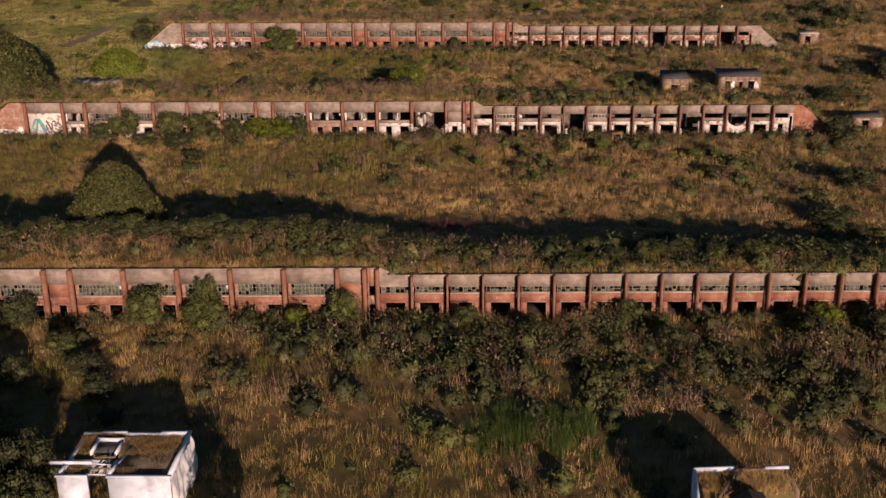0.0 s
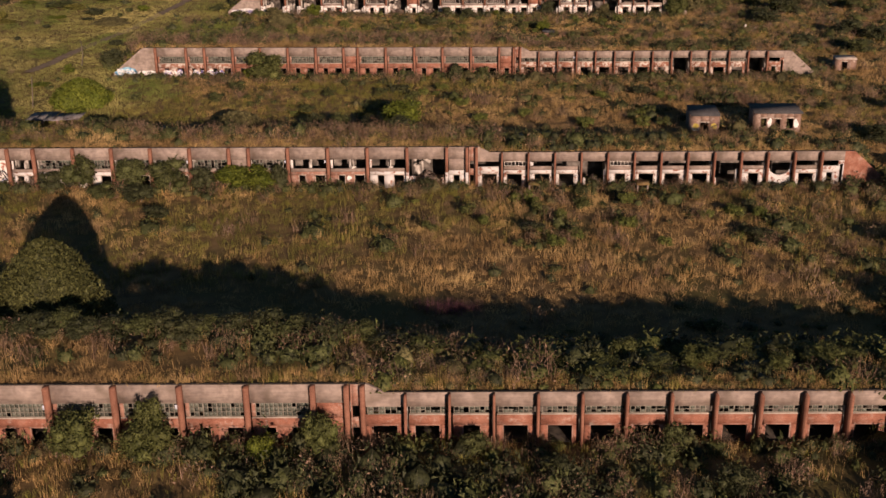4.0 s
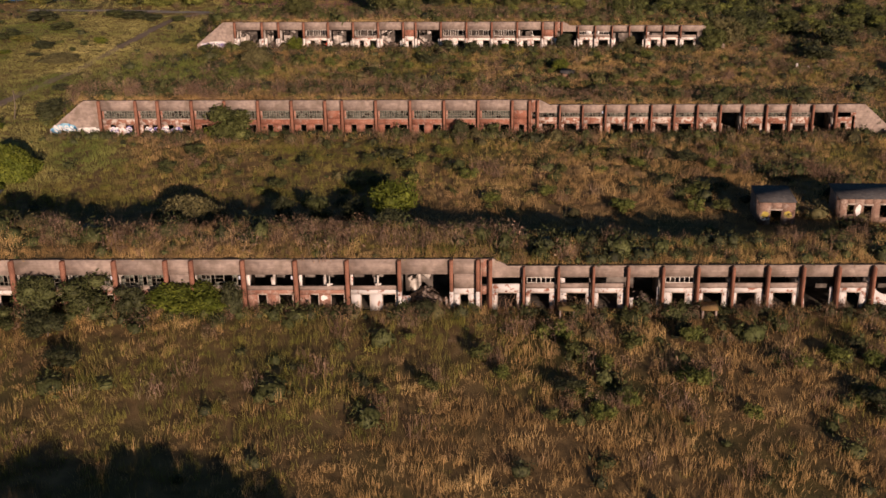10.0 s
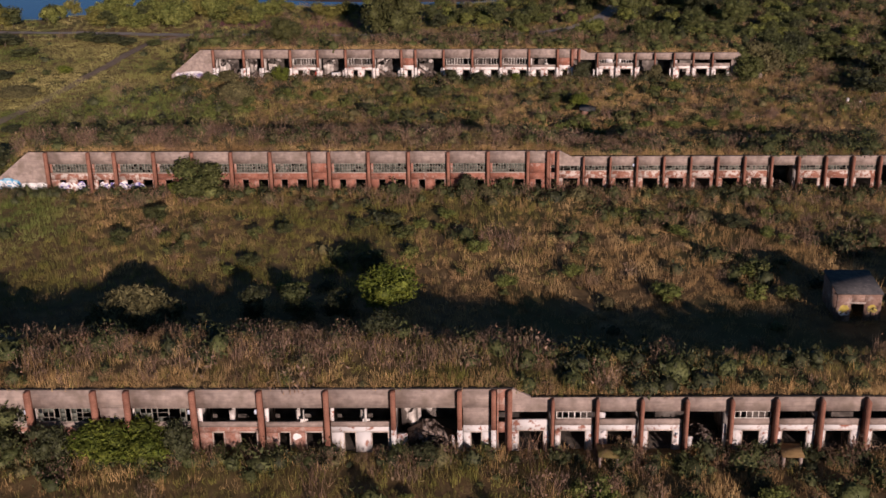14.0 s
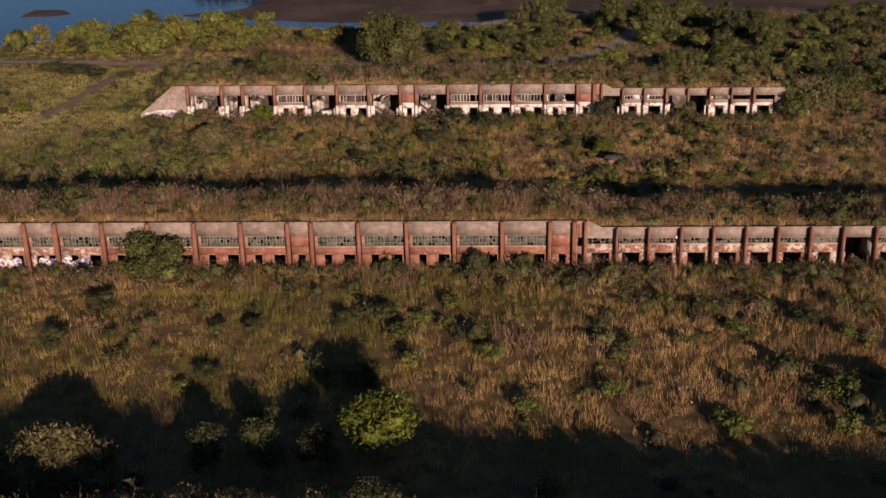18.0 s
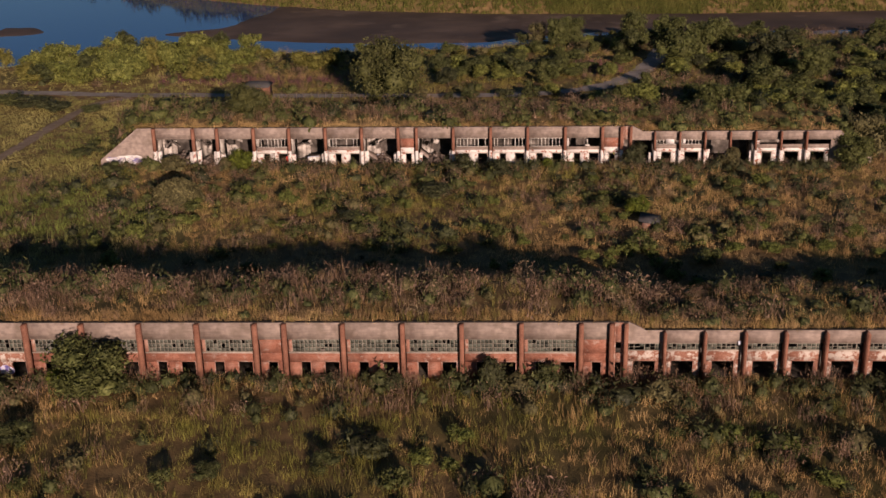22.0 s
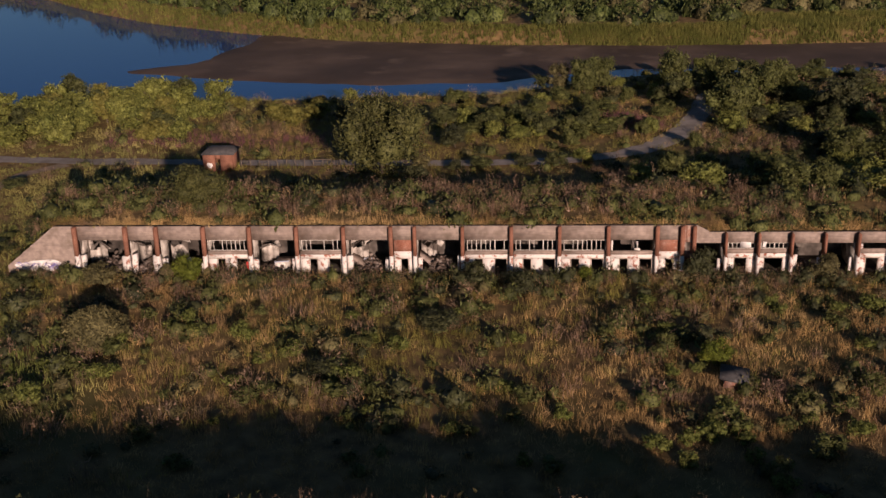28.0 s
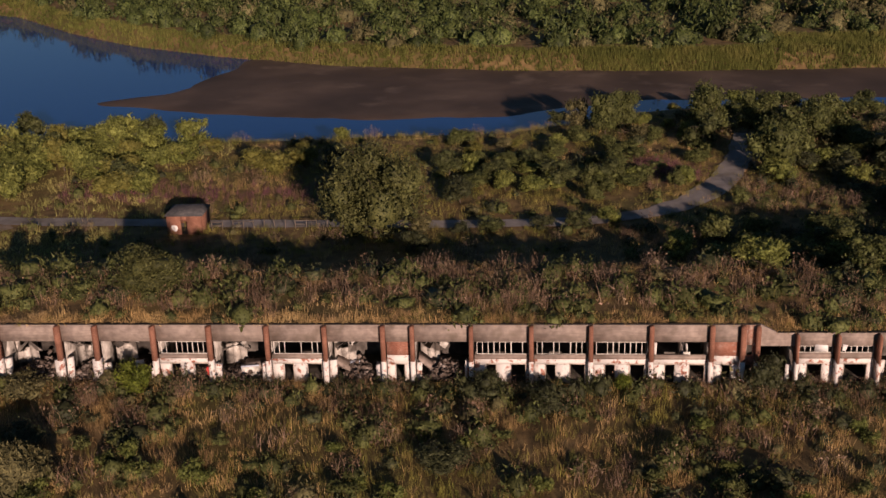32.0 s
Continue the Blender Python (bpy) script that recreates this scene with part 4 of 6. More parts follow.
plants(("round", -57.3, -79.6, 3.3, 5.6), ("round", -49.4, -80.2, 3.4, 5.8), ("round", -43.4, -79.6, 3.7, 5.0), ("dark", -46.5, -84.5, 3.0, 2.9), ("round", -52.5, -83.5, 2.6, 2.4), ("dark", -38.6, -79.0, 2.2, 4.0), ("dark", -26.8, -78.6, 1.8, 4.2), ("lime", -32.5, -78.8, 4.6, 3.9), ("lime", -29.0, -78.4, 3.0, 3.4), ("dark", -4.5, -78.6, 1.8, 2.4), ("round", 13.0, -78.0, 1.2, 1.9), ("dark", -62, -79, 2.6, 3.4))
plants(("wood", -43.6, -4.8, 5.1, 6.2, "broad leafy green tree before a brick workshop front"), ("dark", -3.4, -2.6, 1.7, 3.4), ("round", 2.7, -2.4, 1.4, 2.8), ("lime", -47.6, -3.6, 1.3, 2.4), ("dark", -13, -3.0, 1.3, 1.7))
plants(("lime", -45.2, 72.2, 2.3, 3.9), ("grey", -56, 71, 3.2, 3.0), ("dark", -9.0, 71.6, 2.4, 3.2), ("dark", 18.6, 72.2, 2.4, 4.6), ("lime", 4.5, 73.2, 1.2, 2.0), ("wood", 53.2, 73.6, 4.0, 5.6, "rounded green tree against a sloping workshop end"), ("grey", 33.5, 72.4, 2.4, 3.6), ("willow", 57, 81, 4.5, 5.5), ("round", -66, 70, 2.2, 2.2))
# fields
plants(("lime", -11.4, -46.3, 4.7, 6.0), ("round", -21.0, -47.5, 2.6, 4.0), ("dark", -16.0, -48.5, 2.4, 4.2), ("dark", -26.0, -48.6, 2.4, 4.2), ("greydome", -39.2, -50.6, 5.3, 5.0), ("round", -49.5, -24.0, 2.0, 2.0), ("round", -30.4, -31.4, 1.8, 1.6), ("round", -17.7, -18.5, 1.6, 1.8), ("round", -14.2, -33.0, 2.6, 2.6), ("round", -27.6, -20.5, 1.9, 1.8), ("dark", -13.5, -16.0, 1.8, 2.0), ("round", -47.5, -14.5, 2.2, 2.2))
plants(("dark", 34, -17, 2.6, 2.0))
plants(("dark", -52.3, 61.5, 3.0, 2.8), ("greydome", -51.1, 54.9, 3.7, 4.2), ("lime", 16.6, 49.2, 2.2, 3.0), ("dark", -12.6, 58.5, 2.8, 2.4), ("dark", -24, 47, 2.6, 2.0), ("dark", -3, 68.5, 2.8, 3.2))
plants(("paledome", -75.6, -26.6, 5.9, 5.2), ("lime", -73.5, -36.0, 2.2, 2.0), ("dark", -80.8, 9.5, 4.2, 4.0), ("dark", 60.5, -103, 4.4, 3.4), ("dark", 41.0, -98.5, 2.4, 2.0), ("dark", 11.0, -96.5, 2.2, 1.6), ("dark", -42, -92, 2.4, 2.0), ("dark", 53.5, -120, 3.6, 3.0))
plants(("dark", -10.2, -62.8, 2.4, 2.8), ("dark", -30.6, -188.2, 3.3, 6.0), ("dark", -33.6, -190.4, 3.6, 6.8), ("round", -34.8, -185.5, 3.0, 4.6), ("dark", -34.6, -196.5, 4.8, 11.5), ("dark", -29.6, -193.0, 2.6, 5.2), ("round", -30.2, -195.5, 3.0, 6.0), ("dark", -11.8, -197.6, 3.4, 6.4), ("dark", 70.5, -52, 3.6, 3.6), ("dark", 66, -78, 4.0, 4.4))
# beyond the last front
plants(("mound", -45.7, 83.2, 4.3, 6.0), ("mound", -25.6, 118.4, 8.2, 13.4), ("gold", -47.3, 149.5, 4.6, 5.0), ("gold", -41.5, 152.5, 3.4, 4.4), ("dark", -36.0, 152.0, 3.2, 3.8), ("dark", -19.6, 112.0, 2.4, 3.4), ("dark", -14.5, 133, 3.4, 4.2), ("round", -9, 143, 3.4, 4.0), ("round", 0.5, 141, 3.6, 4.4), ("round", 7.5, 143, 3.4, 4.0), ("round", -3, 150, 3.0, 3.6))
plants(("round", -17, 148, 3.2, 4.0))
plants(("wood", 10, 172, 3.4, 7.5), ("wood", 14, 176, 3.0, 7.0), ("grey", 5, 176, 3.2, 6.0), ("wood", 34.5, 147, 5.2, 9.5), ("wood", 28, 172, 4.6, 9.0), ("wood", 41, 156, 5.0, 9.0), ("round", 25.5, 162, 3.6, 6.5), ("wood", 47, 166, 4.8, 8.5), ("wood", 37, 170, 4.6, 8.0), ("dark", 55, 150, 5.0, 8.0), ("wood", 49.5, 123, 4.6, 6.0), ("wood", 34, 111, 4.4, 5.0), ("wood", 62, 136, 4.6, 7.0), ("grey", -19.5, 120.6, 2.2, 2.6), ("round", -9.5, 120.8, 2.4, 2.4), ("dark", -2.5, 121.3, 2.2, 2.2), ("round", 2.5, 121.6, 2.4, 2.6), ("willow", 7.0, 122.6, 2.4, 2.8), ("dark", -13.8, 120.2, 1.8, 2.0))
# thickets on the slope round the west end of the last bank
plants(*[("dark" if k % 2 else "round", -65.5 - 1.25 * k + 0.8 * math.sin(4.0 * k), 97.5 - 2.3 * k + 0.9 * math.sin(2.6 * k), 1.7 + 0.4 * math.sin(3.3 * k), 1.7 + 0.35 * math.sin(5.1 * k)) for k in range(9)])
plants(("grey", 57.0, 78.6, 5.4, 7.6), ("round", 61.5, 83.5, 4.6, 7.0), ("dark", 66.0, 90.0, 5.0, 7.0))


def scatter(count, x0, x1, y0, y1, kinds, radii, heights, keep=lambda x, y: True):
    for k in range(count):
        x, y = float(rng.uniform(x0, x1)), float(rng.uniform(y0, y1))
        if keep(x, y) and off_paths(x, y, 4.0):
            plant(kinds[int(rng.integers(0, len(kinds)))], x, y, float(rng.uniform(*radii)), float(rng.uniform(*heights)), far=True)


def off_paths(x, y, gap):
    x, y = np.asarray(x, dtype=float), np.asarray(y, dtype=float)
    d = np.full(x.shape, 1e9)
    for pts in (ROAD, TRACK_LINE):
        for (ax, ay), (bx, by) in zip(pts, pts[1:]):
            t = np.clip(((x - ax) * (bx - ax) + (y - ay) * (by - ay)) / ((bx - ax) ** 2 + (by - ay) ** 2), 0, 1)
            d = np.minimum(d, np.hypot(x - ax - t * (bx - ax), y - ay - t * (by - ay)))
    return d > gap


river_edge = lambda x, y: y < np.interp(x, *RIVER_NEAR) - 5
plants(("round", -121.6, 86.6, 5.0, 2.6), ("dark", -122, 112, 5.5, 3.2), ("greydome", -98.4, 61.5, 4.6, 1.7), ("dark", -97.6, 116, 4.6, 2.6), ("round", -104, 117.5, 4.2, 2.6), ("dark", -91.5, 113.5, 3.6, 2.3), ("round", -83.5, 110.5, 3.0, 2.0), ("lime", -95.8, 82.0, 2.2, 2.2), ("round", -112, 99, 4.0, 2.4), ("dark", -108, 76, 3.6, 2.0))
# woodland east of the lane, willows along the near shore and the west
scatter(190, 34, 105, 88, 196, ["willow", "wood", "wood", "round", "wood", "dark"], (1.8, 3.8), (1.8, 4.0), lambda x, y: river_edge(x, y) and x > 30 + 0.1 * (190 - y))
scatter(105, -150, -60, 136, 186, ["gold", "willow", "willow", "willow", "round", "willow"], (2.6, 4.8), (3.2, 6.4), river_edge)
scatter(40, -60, 30, 158, 198, ["willow", "gold", "grey", "round"], (1.8, 2.8), (1.8, 3.2), river_edge)
scatter(54, -17, 27, 131, 170, ["wood", "willow", "wood"], (1.4, 2.9), (1.8, 3.8), lambda x, y: abs(x - 17) > 5 or abs(y - 149) > 6)
scatter(46, 14, 70, 90, 121, ["willow", "wood", "wood"], (2.2, 3.8), (2.6, 4.6), lambda x, y: x > 20 or y < 112)
scatter(26, 72, 125, -40, 92, ["dark", "round", "dark"], (2.6, 4.6), (3.0, 5.5))
scatter(34, -150, -86, -30, 128, ["lime", "round", "dark", "gold"], (1.0, 3.4), (0.9, 2.8))


def dome_template(gen, n, size):
    d = gen.normal(0, 1, (n, 3))
    d[:, 2] = np.abs(d[:, 2]) * 0.9
    d /= np.linalg.norm(d, axis=1)[:, None]
    swell = 0.76 + 0.28 * np.sin(d[:, 0] * 4.1 + gen.random() * 6) * np.sin(d[:, 1] * 4.7 + gen.random() * 6) + 0.14 * gen.normal(0, 1, n)
    return joined([leaves(d * (swell * 1.02)[:, None], d, size, 0.6, gen), lump(gen, np.array([0, 0, 0.10]), 0.66, 0.66, 0.60, 3, 6, 0.2)])


def stuff(name, spots, radii, heights, templates, mat, label, category, sink=0.1):
    """Many small plants joined into one mesh of kind stuff."""
    vs, fs, at = [], [], 0
    which = rng.integers(0, len(templates), len(spots))
    turn = rng.uniform(0, 6.283, len(spots))
    for t, (tv, tf) in enumerate(templates):
        k = np.flatnonzero(which == t)
        if not len(k):
            continue
        c, s = np.cos(turn[k])[:, None], np.sin(turn[k])[:, None]
        x, y = tv[None, :, 0] * c - tv[None, :, 1] * s, tv[None, :, 0] * s + tv[None, :, 1] * c
        v = np.stack([x * radii[k][:, None] + spots[k, 0][:, None], y * radii[k][:, None] + spots[k, 1][:, None], tv[None, :, 2] * heights[k][:, None] + spots[k, 2][:, None] - sink], -1)
        vs.append(v.reshape(-1, 3))
        fs.append((tf[None] + (at + np.arange(len(k)) * len(tv))[:, None, None]).reshape(-1, 3))
        at += len(k) * len(tv)
    if vs:
        tagged(new(name, mesh_of(name, np.concatenate(vs), np.concatenate(fs), mat)), label, category, kind="stuff")


def seen_area(n, y0=-205, y1=190):
    """Random spots over the part of the plan that matters, narrower towards the start."""
    y = rng.uniform(y0, y1, n)
    half = np.clip(44 + (y + 190) * 0.37, 44, 135)
    x = rng.uniform(-1, 1, n) * half - 4
    keep = rng.random(n) < half / 135
    return x[keep], y[keep]


def zone(x, y):
    """Index of the nearest range whose front lies behind or before, and the distance behind that front (v)."""
    u = np.zeros_like(x)
    v = np.full(x.shape, 999.0)
    inside = np.zeros(x.shape, dtype=bool)
    for r in RANGES:
        a, b = local(r, x, y)
        m = (b > -37) & (b < 38)
        u, v = np.where(m, a, u), np.where(m, b, v)
        inside |= m & (a > WEST - 8) & (a < r["east"] + 9)
    return u, v, inside


def clump(x, y):
    """Where the scrub of the open fields has grown together: 0 between the clumps, 1 inside them."""
    wx, wy = x + 1.2 * field_noise(x, y, 1.6, 33), y + 1.2 * field_noise(x, y, 1.6, 34)
    return smooth(0.22, 0.5, 0.7 * field_noise(wx, wy, 2.9, 31) + 0.45 * field_noise(wx, wy, 8.0, 32))


def scrub_density(x, y):
    u, v, inside = zone(x, y)
    patch = np.clip(0.5 + 0.8 * field_noise(x, y, 9.0, 4) + 0.4 * field_noise(x, y, 3.5, 6), 0, 1.6)
    d = np.full(x.shape, 0.05) * patch
    bank = inside & (v > 0.8) & (v < 25)
    d = np.where(bank & (v < 5), 0.2 * patch + 0.03, d)
    d = np.where(bank & (v >= 4.5), 0.68 * (0.35 + 0.65 * patch), d)
    d = np.where(inside & (v < -0.9) & (v > -9), 0.26 * (0.3 + patch), d)
    d = np.where(bank & (v < 9) & (u > 4), 0.75 * (0.45 + 0.55 * patch), d)
    d = np.where(bank & (y < -120) & (x > -8), 0.95 * (0.55 + 0.45 * patch), d)
    d = np.where((x > 35) & (x < 62) & (y > -58) & (y < -47.5), 0.25 * d, d)
    d = np.where(inside & (v < -0.9) & (v > -9) & (u > 4) & (y > -20), 0.46 * (0.3 + patch), d)
    front = inside & (v < -0.9) & (v > -3.2)
    # each field: from, to, how thick the scrub is from west to east
    fields = [(-205, -172, (0.09, 0.09, 0.12, 0.3)), (-172, -158, (0.34, 0.34, 0.4, 0.5)), (-125, -100, (0.03, 0.05, 0.10, 0.3)), (-100, -86, (0.05, 0.16, 0.46, 0.46)), (-86, -79, (0.12, 0.3, 0.5, 0.5)), (-50, -12, (0.04, 0.10, 0.26, 0.4)), (25, 66, (0.46, 0.36, 0.46, 0.6))]
    for a, b, q in fields:
        d = np.where((y > a) & (y <= b) & ~bank, np.interp(x, (-45, -8, 25, 45), q) * (0.08 + 0.3 * patch + 1.2 * clump(x, y)), d)
    d = np.where((y > 100) & (y < 122), np.where(x < 8, 0.05, 0.22), d)
    d = np.where((y >= 122) & (x < 30), 0.09 * patch, d)
    d = np.where((x >= 30) & (y > 60), 0.30, d)
    d = np.where((x < -82), 0.012 * patch, d)
    shaded = inside & (v > np.where(y > 60, 11.8, 13.0)) & (v < 36) & (x < 50)
    d = np.where(shaded, d * np.where(v > 16, 0.18, 0.6), d)
    d = np.where(front, 0.75 * (0.3 + 0.7 * patch), d)
    d = np.where((v > -0.9) & (v <= 0.8) & inside, 0.0, d)
    return d


# single bushes that stand out of the open fields
for count, x0, x1, y0, y1 in ((95, -58, 34, 28, 66), (40, 10, 48, 22, 64), (34, -12, 40, -42, -12), (7, -50, -14, -46, -14), (26, 8, 48, -104, -82), (5, -10, 10, -98, -84)):
    placed = 0
    while placed < count:
        x, y = float(rng.uniform(x0, x1)), float(rng.uniform(y0, y1))
        if clump(x, y) < 0.35 and rng.random() < 0.85:
            continue
        size = float(rng.uniform(0.8, 1.9))
        plant("bramble" if rng.random() < 0.55 else "gorse", x, y, size, size * float(rng.uniform(0.85, 1.25)), far=True)
        placed += 1


def tuft(gen, blades, width, spread, bend=0.22):
    """A tuft of single bent blades."""
    a = gen.uniform(0, 6.283, blades)
    q = spread * np.sqrt(gen.random(blades))
    base = np.stack([q * np.cos(a), q * np.sin(a), np.zeros(blades)], 1)
    lean = gen.normal(0, bend, (blades, 2))
    h = gen.uniform(0.55, 1.1, blades)
    tip = base + np.stack([lean[:, 0], lean[:, 1], h], 1)
    g = gen.uniform(0, 6.283, blades)
    side = np.stack([np.cos(g), np.sin(g), 0 * g], 1) * width * gen.uniform(0.6, 1.3, blades)[:, None]
    v = np.stack([base - side, base + side, tip], 1).reshape(-1, 3)
    return v, np.arange(blades * 3).reshape(-1, 3)


def seed_heads(gen, stems, flecks, spread, size):
    """Thin stems that carry a ragged canopy of small dry heads."""
    v = tuft(gen, stems, 0.017, spread, 0.36)
    a, q = gen.uniform(0, 6.283, flecks), np.sqrt(gen.random(flecks))
    p = np.stack([q * np.cos(a), q * np.sin(a), 0.95 - 0.55 * q ** 2 - 0.45 * gen.random(flecks) ** 2 + 0.1 * gen.normal(0, 1, flecks)], 1)
    d = p * np.array([1, 1, 0.8])
    d /= np.linalg.norm(d, axis=1)[:, None] + 1e-6
    return joined([v, leaves(p, d, size, 0.9, gen)])


gen = np.random.default_rng(21)
DOMES = [dome_template(gen, 108, 0.2) for _ in range(6)]
SPIKY = [dome_template(gen, 110, 0.21) for _ in range(4)]
TWIGS = [seed_heads(gen, 34, 70, 0.7, 0.12) for _ in range(6)]
STALKS = [seed_heads(gen, 44, 36, 0.75, 0.11) for _ in range(6)]
NETTLES = [tuft(gen, 60, 0.028, 0.75) for _ in range(4)]
sx, sy = seen_area(190000)
want = rng.random(len(sx)) < scrub_density(sx, sy) * 0.5
want &= off_paths(sx, sy, 2.6) & river_edge(sx, sy)
sx, sy = sx[want], sy[want]
sz = surface_height(sx, sy)
spots = np.stack([sx, sy, sz], 1)
rad = np.clip(rng.lognormal(-0.12, 0.42, len(sx)), 0.4, 2.2)
bu, bv, bin_ = zone(sx, sy)
rad = np.where(bin_ & (bv > 3) & (bv < 18), rad * np.where((bu > 20) & (sy > -80) & (sy < -40), 0.8, 1.2), rad)
grown = clump(sx, sy) * ~(bin_ & (bv > -1))
rad *= 1 + 0.22 * grown
hgt = rad * rng.uniform(0.8, 1.35, len(sx))
hgt *= np.where(bin_ & (bv > 2.5) & (bu > 1) & ((sy < -120) | ((sy > -5) & (sy < 40))), 0.68, 1.0)
pick = rng.random(len(sx)) * (1 - 0.3 * grown) + 0.22 * field_noise(sx, sy, 14.0, 9)
su, sv, sin = zone(sx, sy)
pick = np.where(sin & (sv > 0) & (sv < 13) & (sy > -120), 0.22 + 0.66 * pick, pick)
pick = np.where(sin & (sv > 0) & (sv < 13) & (sy < -120) & (sx < -8), 0.08 + 0.66 * pick, pick)
pick = np.where((sy < -120) & (sx >= -8) & (sv > 0), np.interp(sx, (-8, 4, 14), (0.75, 0.7, 0.42)) * pick + np.interp(sx, (2, 12), (0.25, 0.0)), pick)
pick = np.where((sy < -153) & (sx >= -5), 0.6 * pick, pick)
pick = np.where(sin & (sv > 0) & (sv < 16) & (su > 4) & (sy > -80) & (sy < -40), 0.62 * pick, pick)
pick = np.where(sin & (sv > 0) & (sv < 20) & (sy > 60), np.interp(sx, (-50, -30, -5, 20, 40), (0.58, 0.74, 0.86, 0.86, 0.46)) * pick, pick)
pick = np.where(sin & (sv > 0) & (sv < 20) & (sx > 22) & (sy > -10) & (sy < 60), np.interp(sx, (22, 45), (1.0, 0.6)) * pick, pick)
pick = np.where((sx > -20) & (sv < -5) & (sy > -130) & (sy < -5), 0.18 + 0.75 * pick, pick)
leafy = (sy > 20) | ((sy < -120) & (sx > -8))
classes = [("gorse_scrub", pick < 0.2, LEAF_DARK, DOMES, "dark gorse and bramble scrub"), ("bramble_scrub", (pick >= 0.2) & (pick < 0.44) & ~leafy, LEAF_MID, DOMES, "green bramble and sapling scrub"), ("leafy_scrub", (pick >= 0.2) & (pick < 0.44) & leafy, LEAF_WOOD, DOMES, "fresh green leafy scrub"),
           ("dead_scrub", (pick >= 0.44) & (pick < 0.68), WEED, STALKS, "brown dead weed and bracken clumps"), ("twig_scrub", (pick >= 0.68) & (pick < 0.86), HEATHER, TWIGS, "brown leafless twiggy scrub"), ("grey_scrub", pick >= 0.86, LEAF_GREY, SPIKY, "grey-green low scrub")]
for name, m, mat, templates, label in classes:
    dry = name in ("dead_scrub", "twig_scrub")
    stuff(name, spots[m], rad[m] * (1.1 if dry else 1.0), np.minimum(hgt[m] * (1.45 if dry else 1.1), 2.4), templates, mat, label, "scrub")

# taller bushes and weeds before the fronts
bx, by = [], []
for r in RANGES:
    n = int(2.1 * (r["east"] - WEST))
    uu, vv = rng.uniform(WEST - 6, r["east"] + 6, n), -0.95 - 2.6 * rng.random(n) ** 1.4
    c, s = math.cos(radians(r["turn"])), math.sin(radians(r["turn"]))
    bx.append(r["x"] + uu * c - vv * s)
    by.append(r["y"] + uu * s + vv * c)
bx, by = np.concatenate(bx), np.concatenate(by)
keep = field_noise(bx, by, 4.0, 14) > -0.45
bx, by = bx[keep], by[keep]
bt = rng.uniform(0.7, 1.9, len(bx)) * (1 + 0.3 * field_noise(bx, by, 6.0, 15))
tx, ty = rng.uniform(-30, 60, 470), -176 + 23 * rng.random(470) ** 0.8
keep = (field_noise(tx, ty, 5.0, 16) > -0.35) & (ty < -153.5 + 0.036 * tx) & (tx > -18 + (-160 - ty) * 1.0)
bx, by = np.concatenate([bx, tx[keep]]), np.concatenate([by, ty[keep]])
bt = np.concatenate([bt, rng.uniform(1.3, 2.7, keep.sum())])
spots = np.stack([bx, by, surface_height(bx, by)], 1)
br, odd = bt * rng.uniform(0.55, 0.9, len(bx)), rng.random(len(bx))
for name, m, mat, templates, label in (("elder_thicket", odd < 0.34, LEAF_DARK, DOMES, "dark upright thicket of elder"), ("young_thicket", (odd >= 0.34) & (odd < 0.66), LEAF_MID, DOMES, "green upright saplings"), ("tall_weeds", (odd >= 0.66) & (odd < 0.86), WEED, STALKS, "tall brown dead weeds"), ("dead_bushes", odd >= 0.86, HEATHER, TWIGS, "pinkish brown leafless bushes")):
    stuff(name, spots[m], br[m], bt[m], templates, mat, label, "scrub")
nx, ny = rng.normal(11.8, 2.7, 150), rng.normal(-176.2, 1.9, 150)
stuff("nettles", np.stack([nx, ny, surface_height(nx, ny)], 1), np.full(150, 0.9), rng.uniform(1.0, 1.8, 150), NETTLES, NETTLE, "patch of bright green nettles", "weeds")

# far woods over the river
fx, fy = rng.uniform(-230, 190, 1500), rng.uniform(246, 420, 1500)
edge = np.interp(fx, *RIVER_FAR)
m = (fy > edge + 5) & ((fx < 55) | (fy > edge + 22)) & (rng.random(1500) < np.where(fy > edge + 90, 0.5, 1.0))
fx, fy = fx[m], fy[m]
fr = rng.uniform(2.4, 5.4, len(fx))
spots = np.stack([fx, fy, ground_height(fx, fy)], 1)
FAR = [dome_template(gen, 150, 0.2) for _ in range(5)]
odd = rng.random(len(fx))
for name, mm, mat in (("far_woods", odd < 0.45, LEAF_FAR), ("far_willows", (odd >= 0.45) & (odd < 0.62), LEAF_GREY), ("far_thicket", odd >= 0.62, LEAF_FAR)):
    stuff(name, spots[mm], fr[mm], fr[mm] * rng.uniform(1.0, 1.6, mm.sum()), FAR, mat, "dense woodland on the far bank of the river", "woods")


TUFTS = [tuft(gen, 14, 0.021, 0.62, 0.22) for _ in range(8)]
THIN_TUFTS = [tuft(gen, 7, 0.045, 0.62, 0.3) for _ in range(8)]
gx, gy = seen_area(225000, -205, 186)
u, v, inside = zone(gx, gy)
over = (gx < -82) & (gy > 26) & (gy < 77)
m = (off_paths(gx, gy, 1.5) | over) & river_edge(gx, gy) & ~((v > -0.7) & (v <= 0.3) & inside)
m &= rng.random(len(gx)) < np.where(gy > 80, 0.6, 1.0) * np.clip(0.62 + 0.5 * field_noise(gx, gy, 2.1, 11) + 0.3 * field_noise(gx, gy, 5.2, 12), 0.34, 1)
dense = ((gx > -6) & (gy < -153) & (gy > -177)) | (inside & (v > 2.5) & (v < 13) & ((gy < -120) | (gy > -5)))
m &= ~dense | (rng.random(len(gx)) < 0.45)
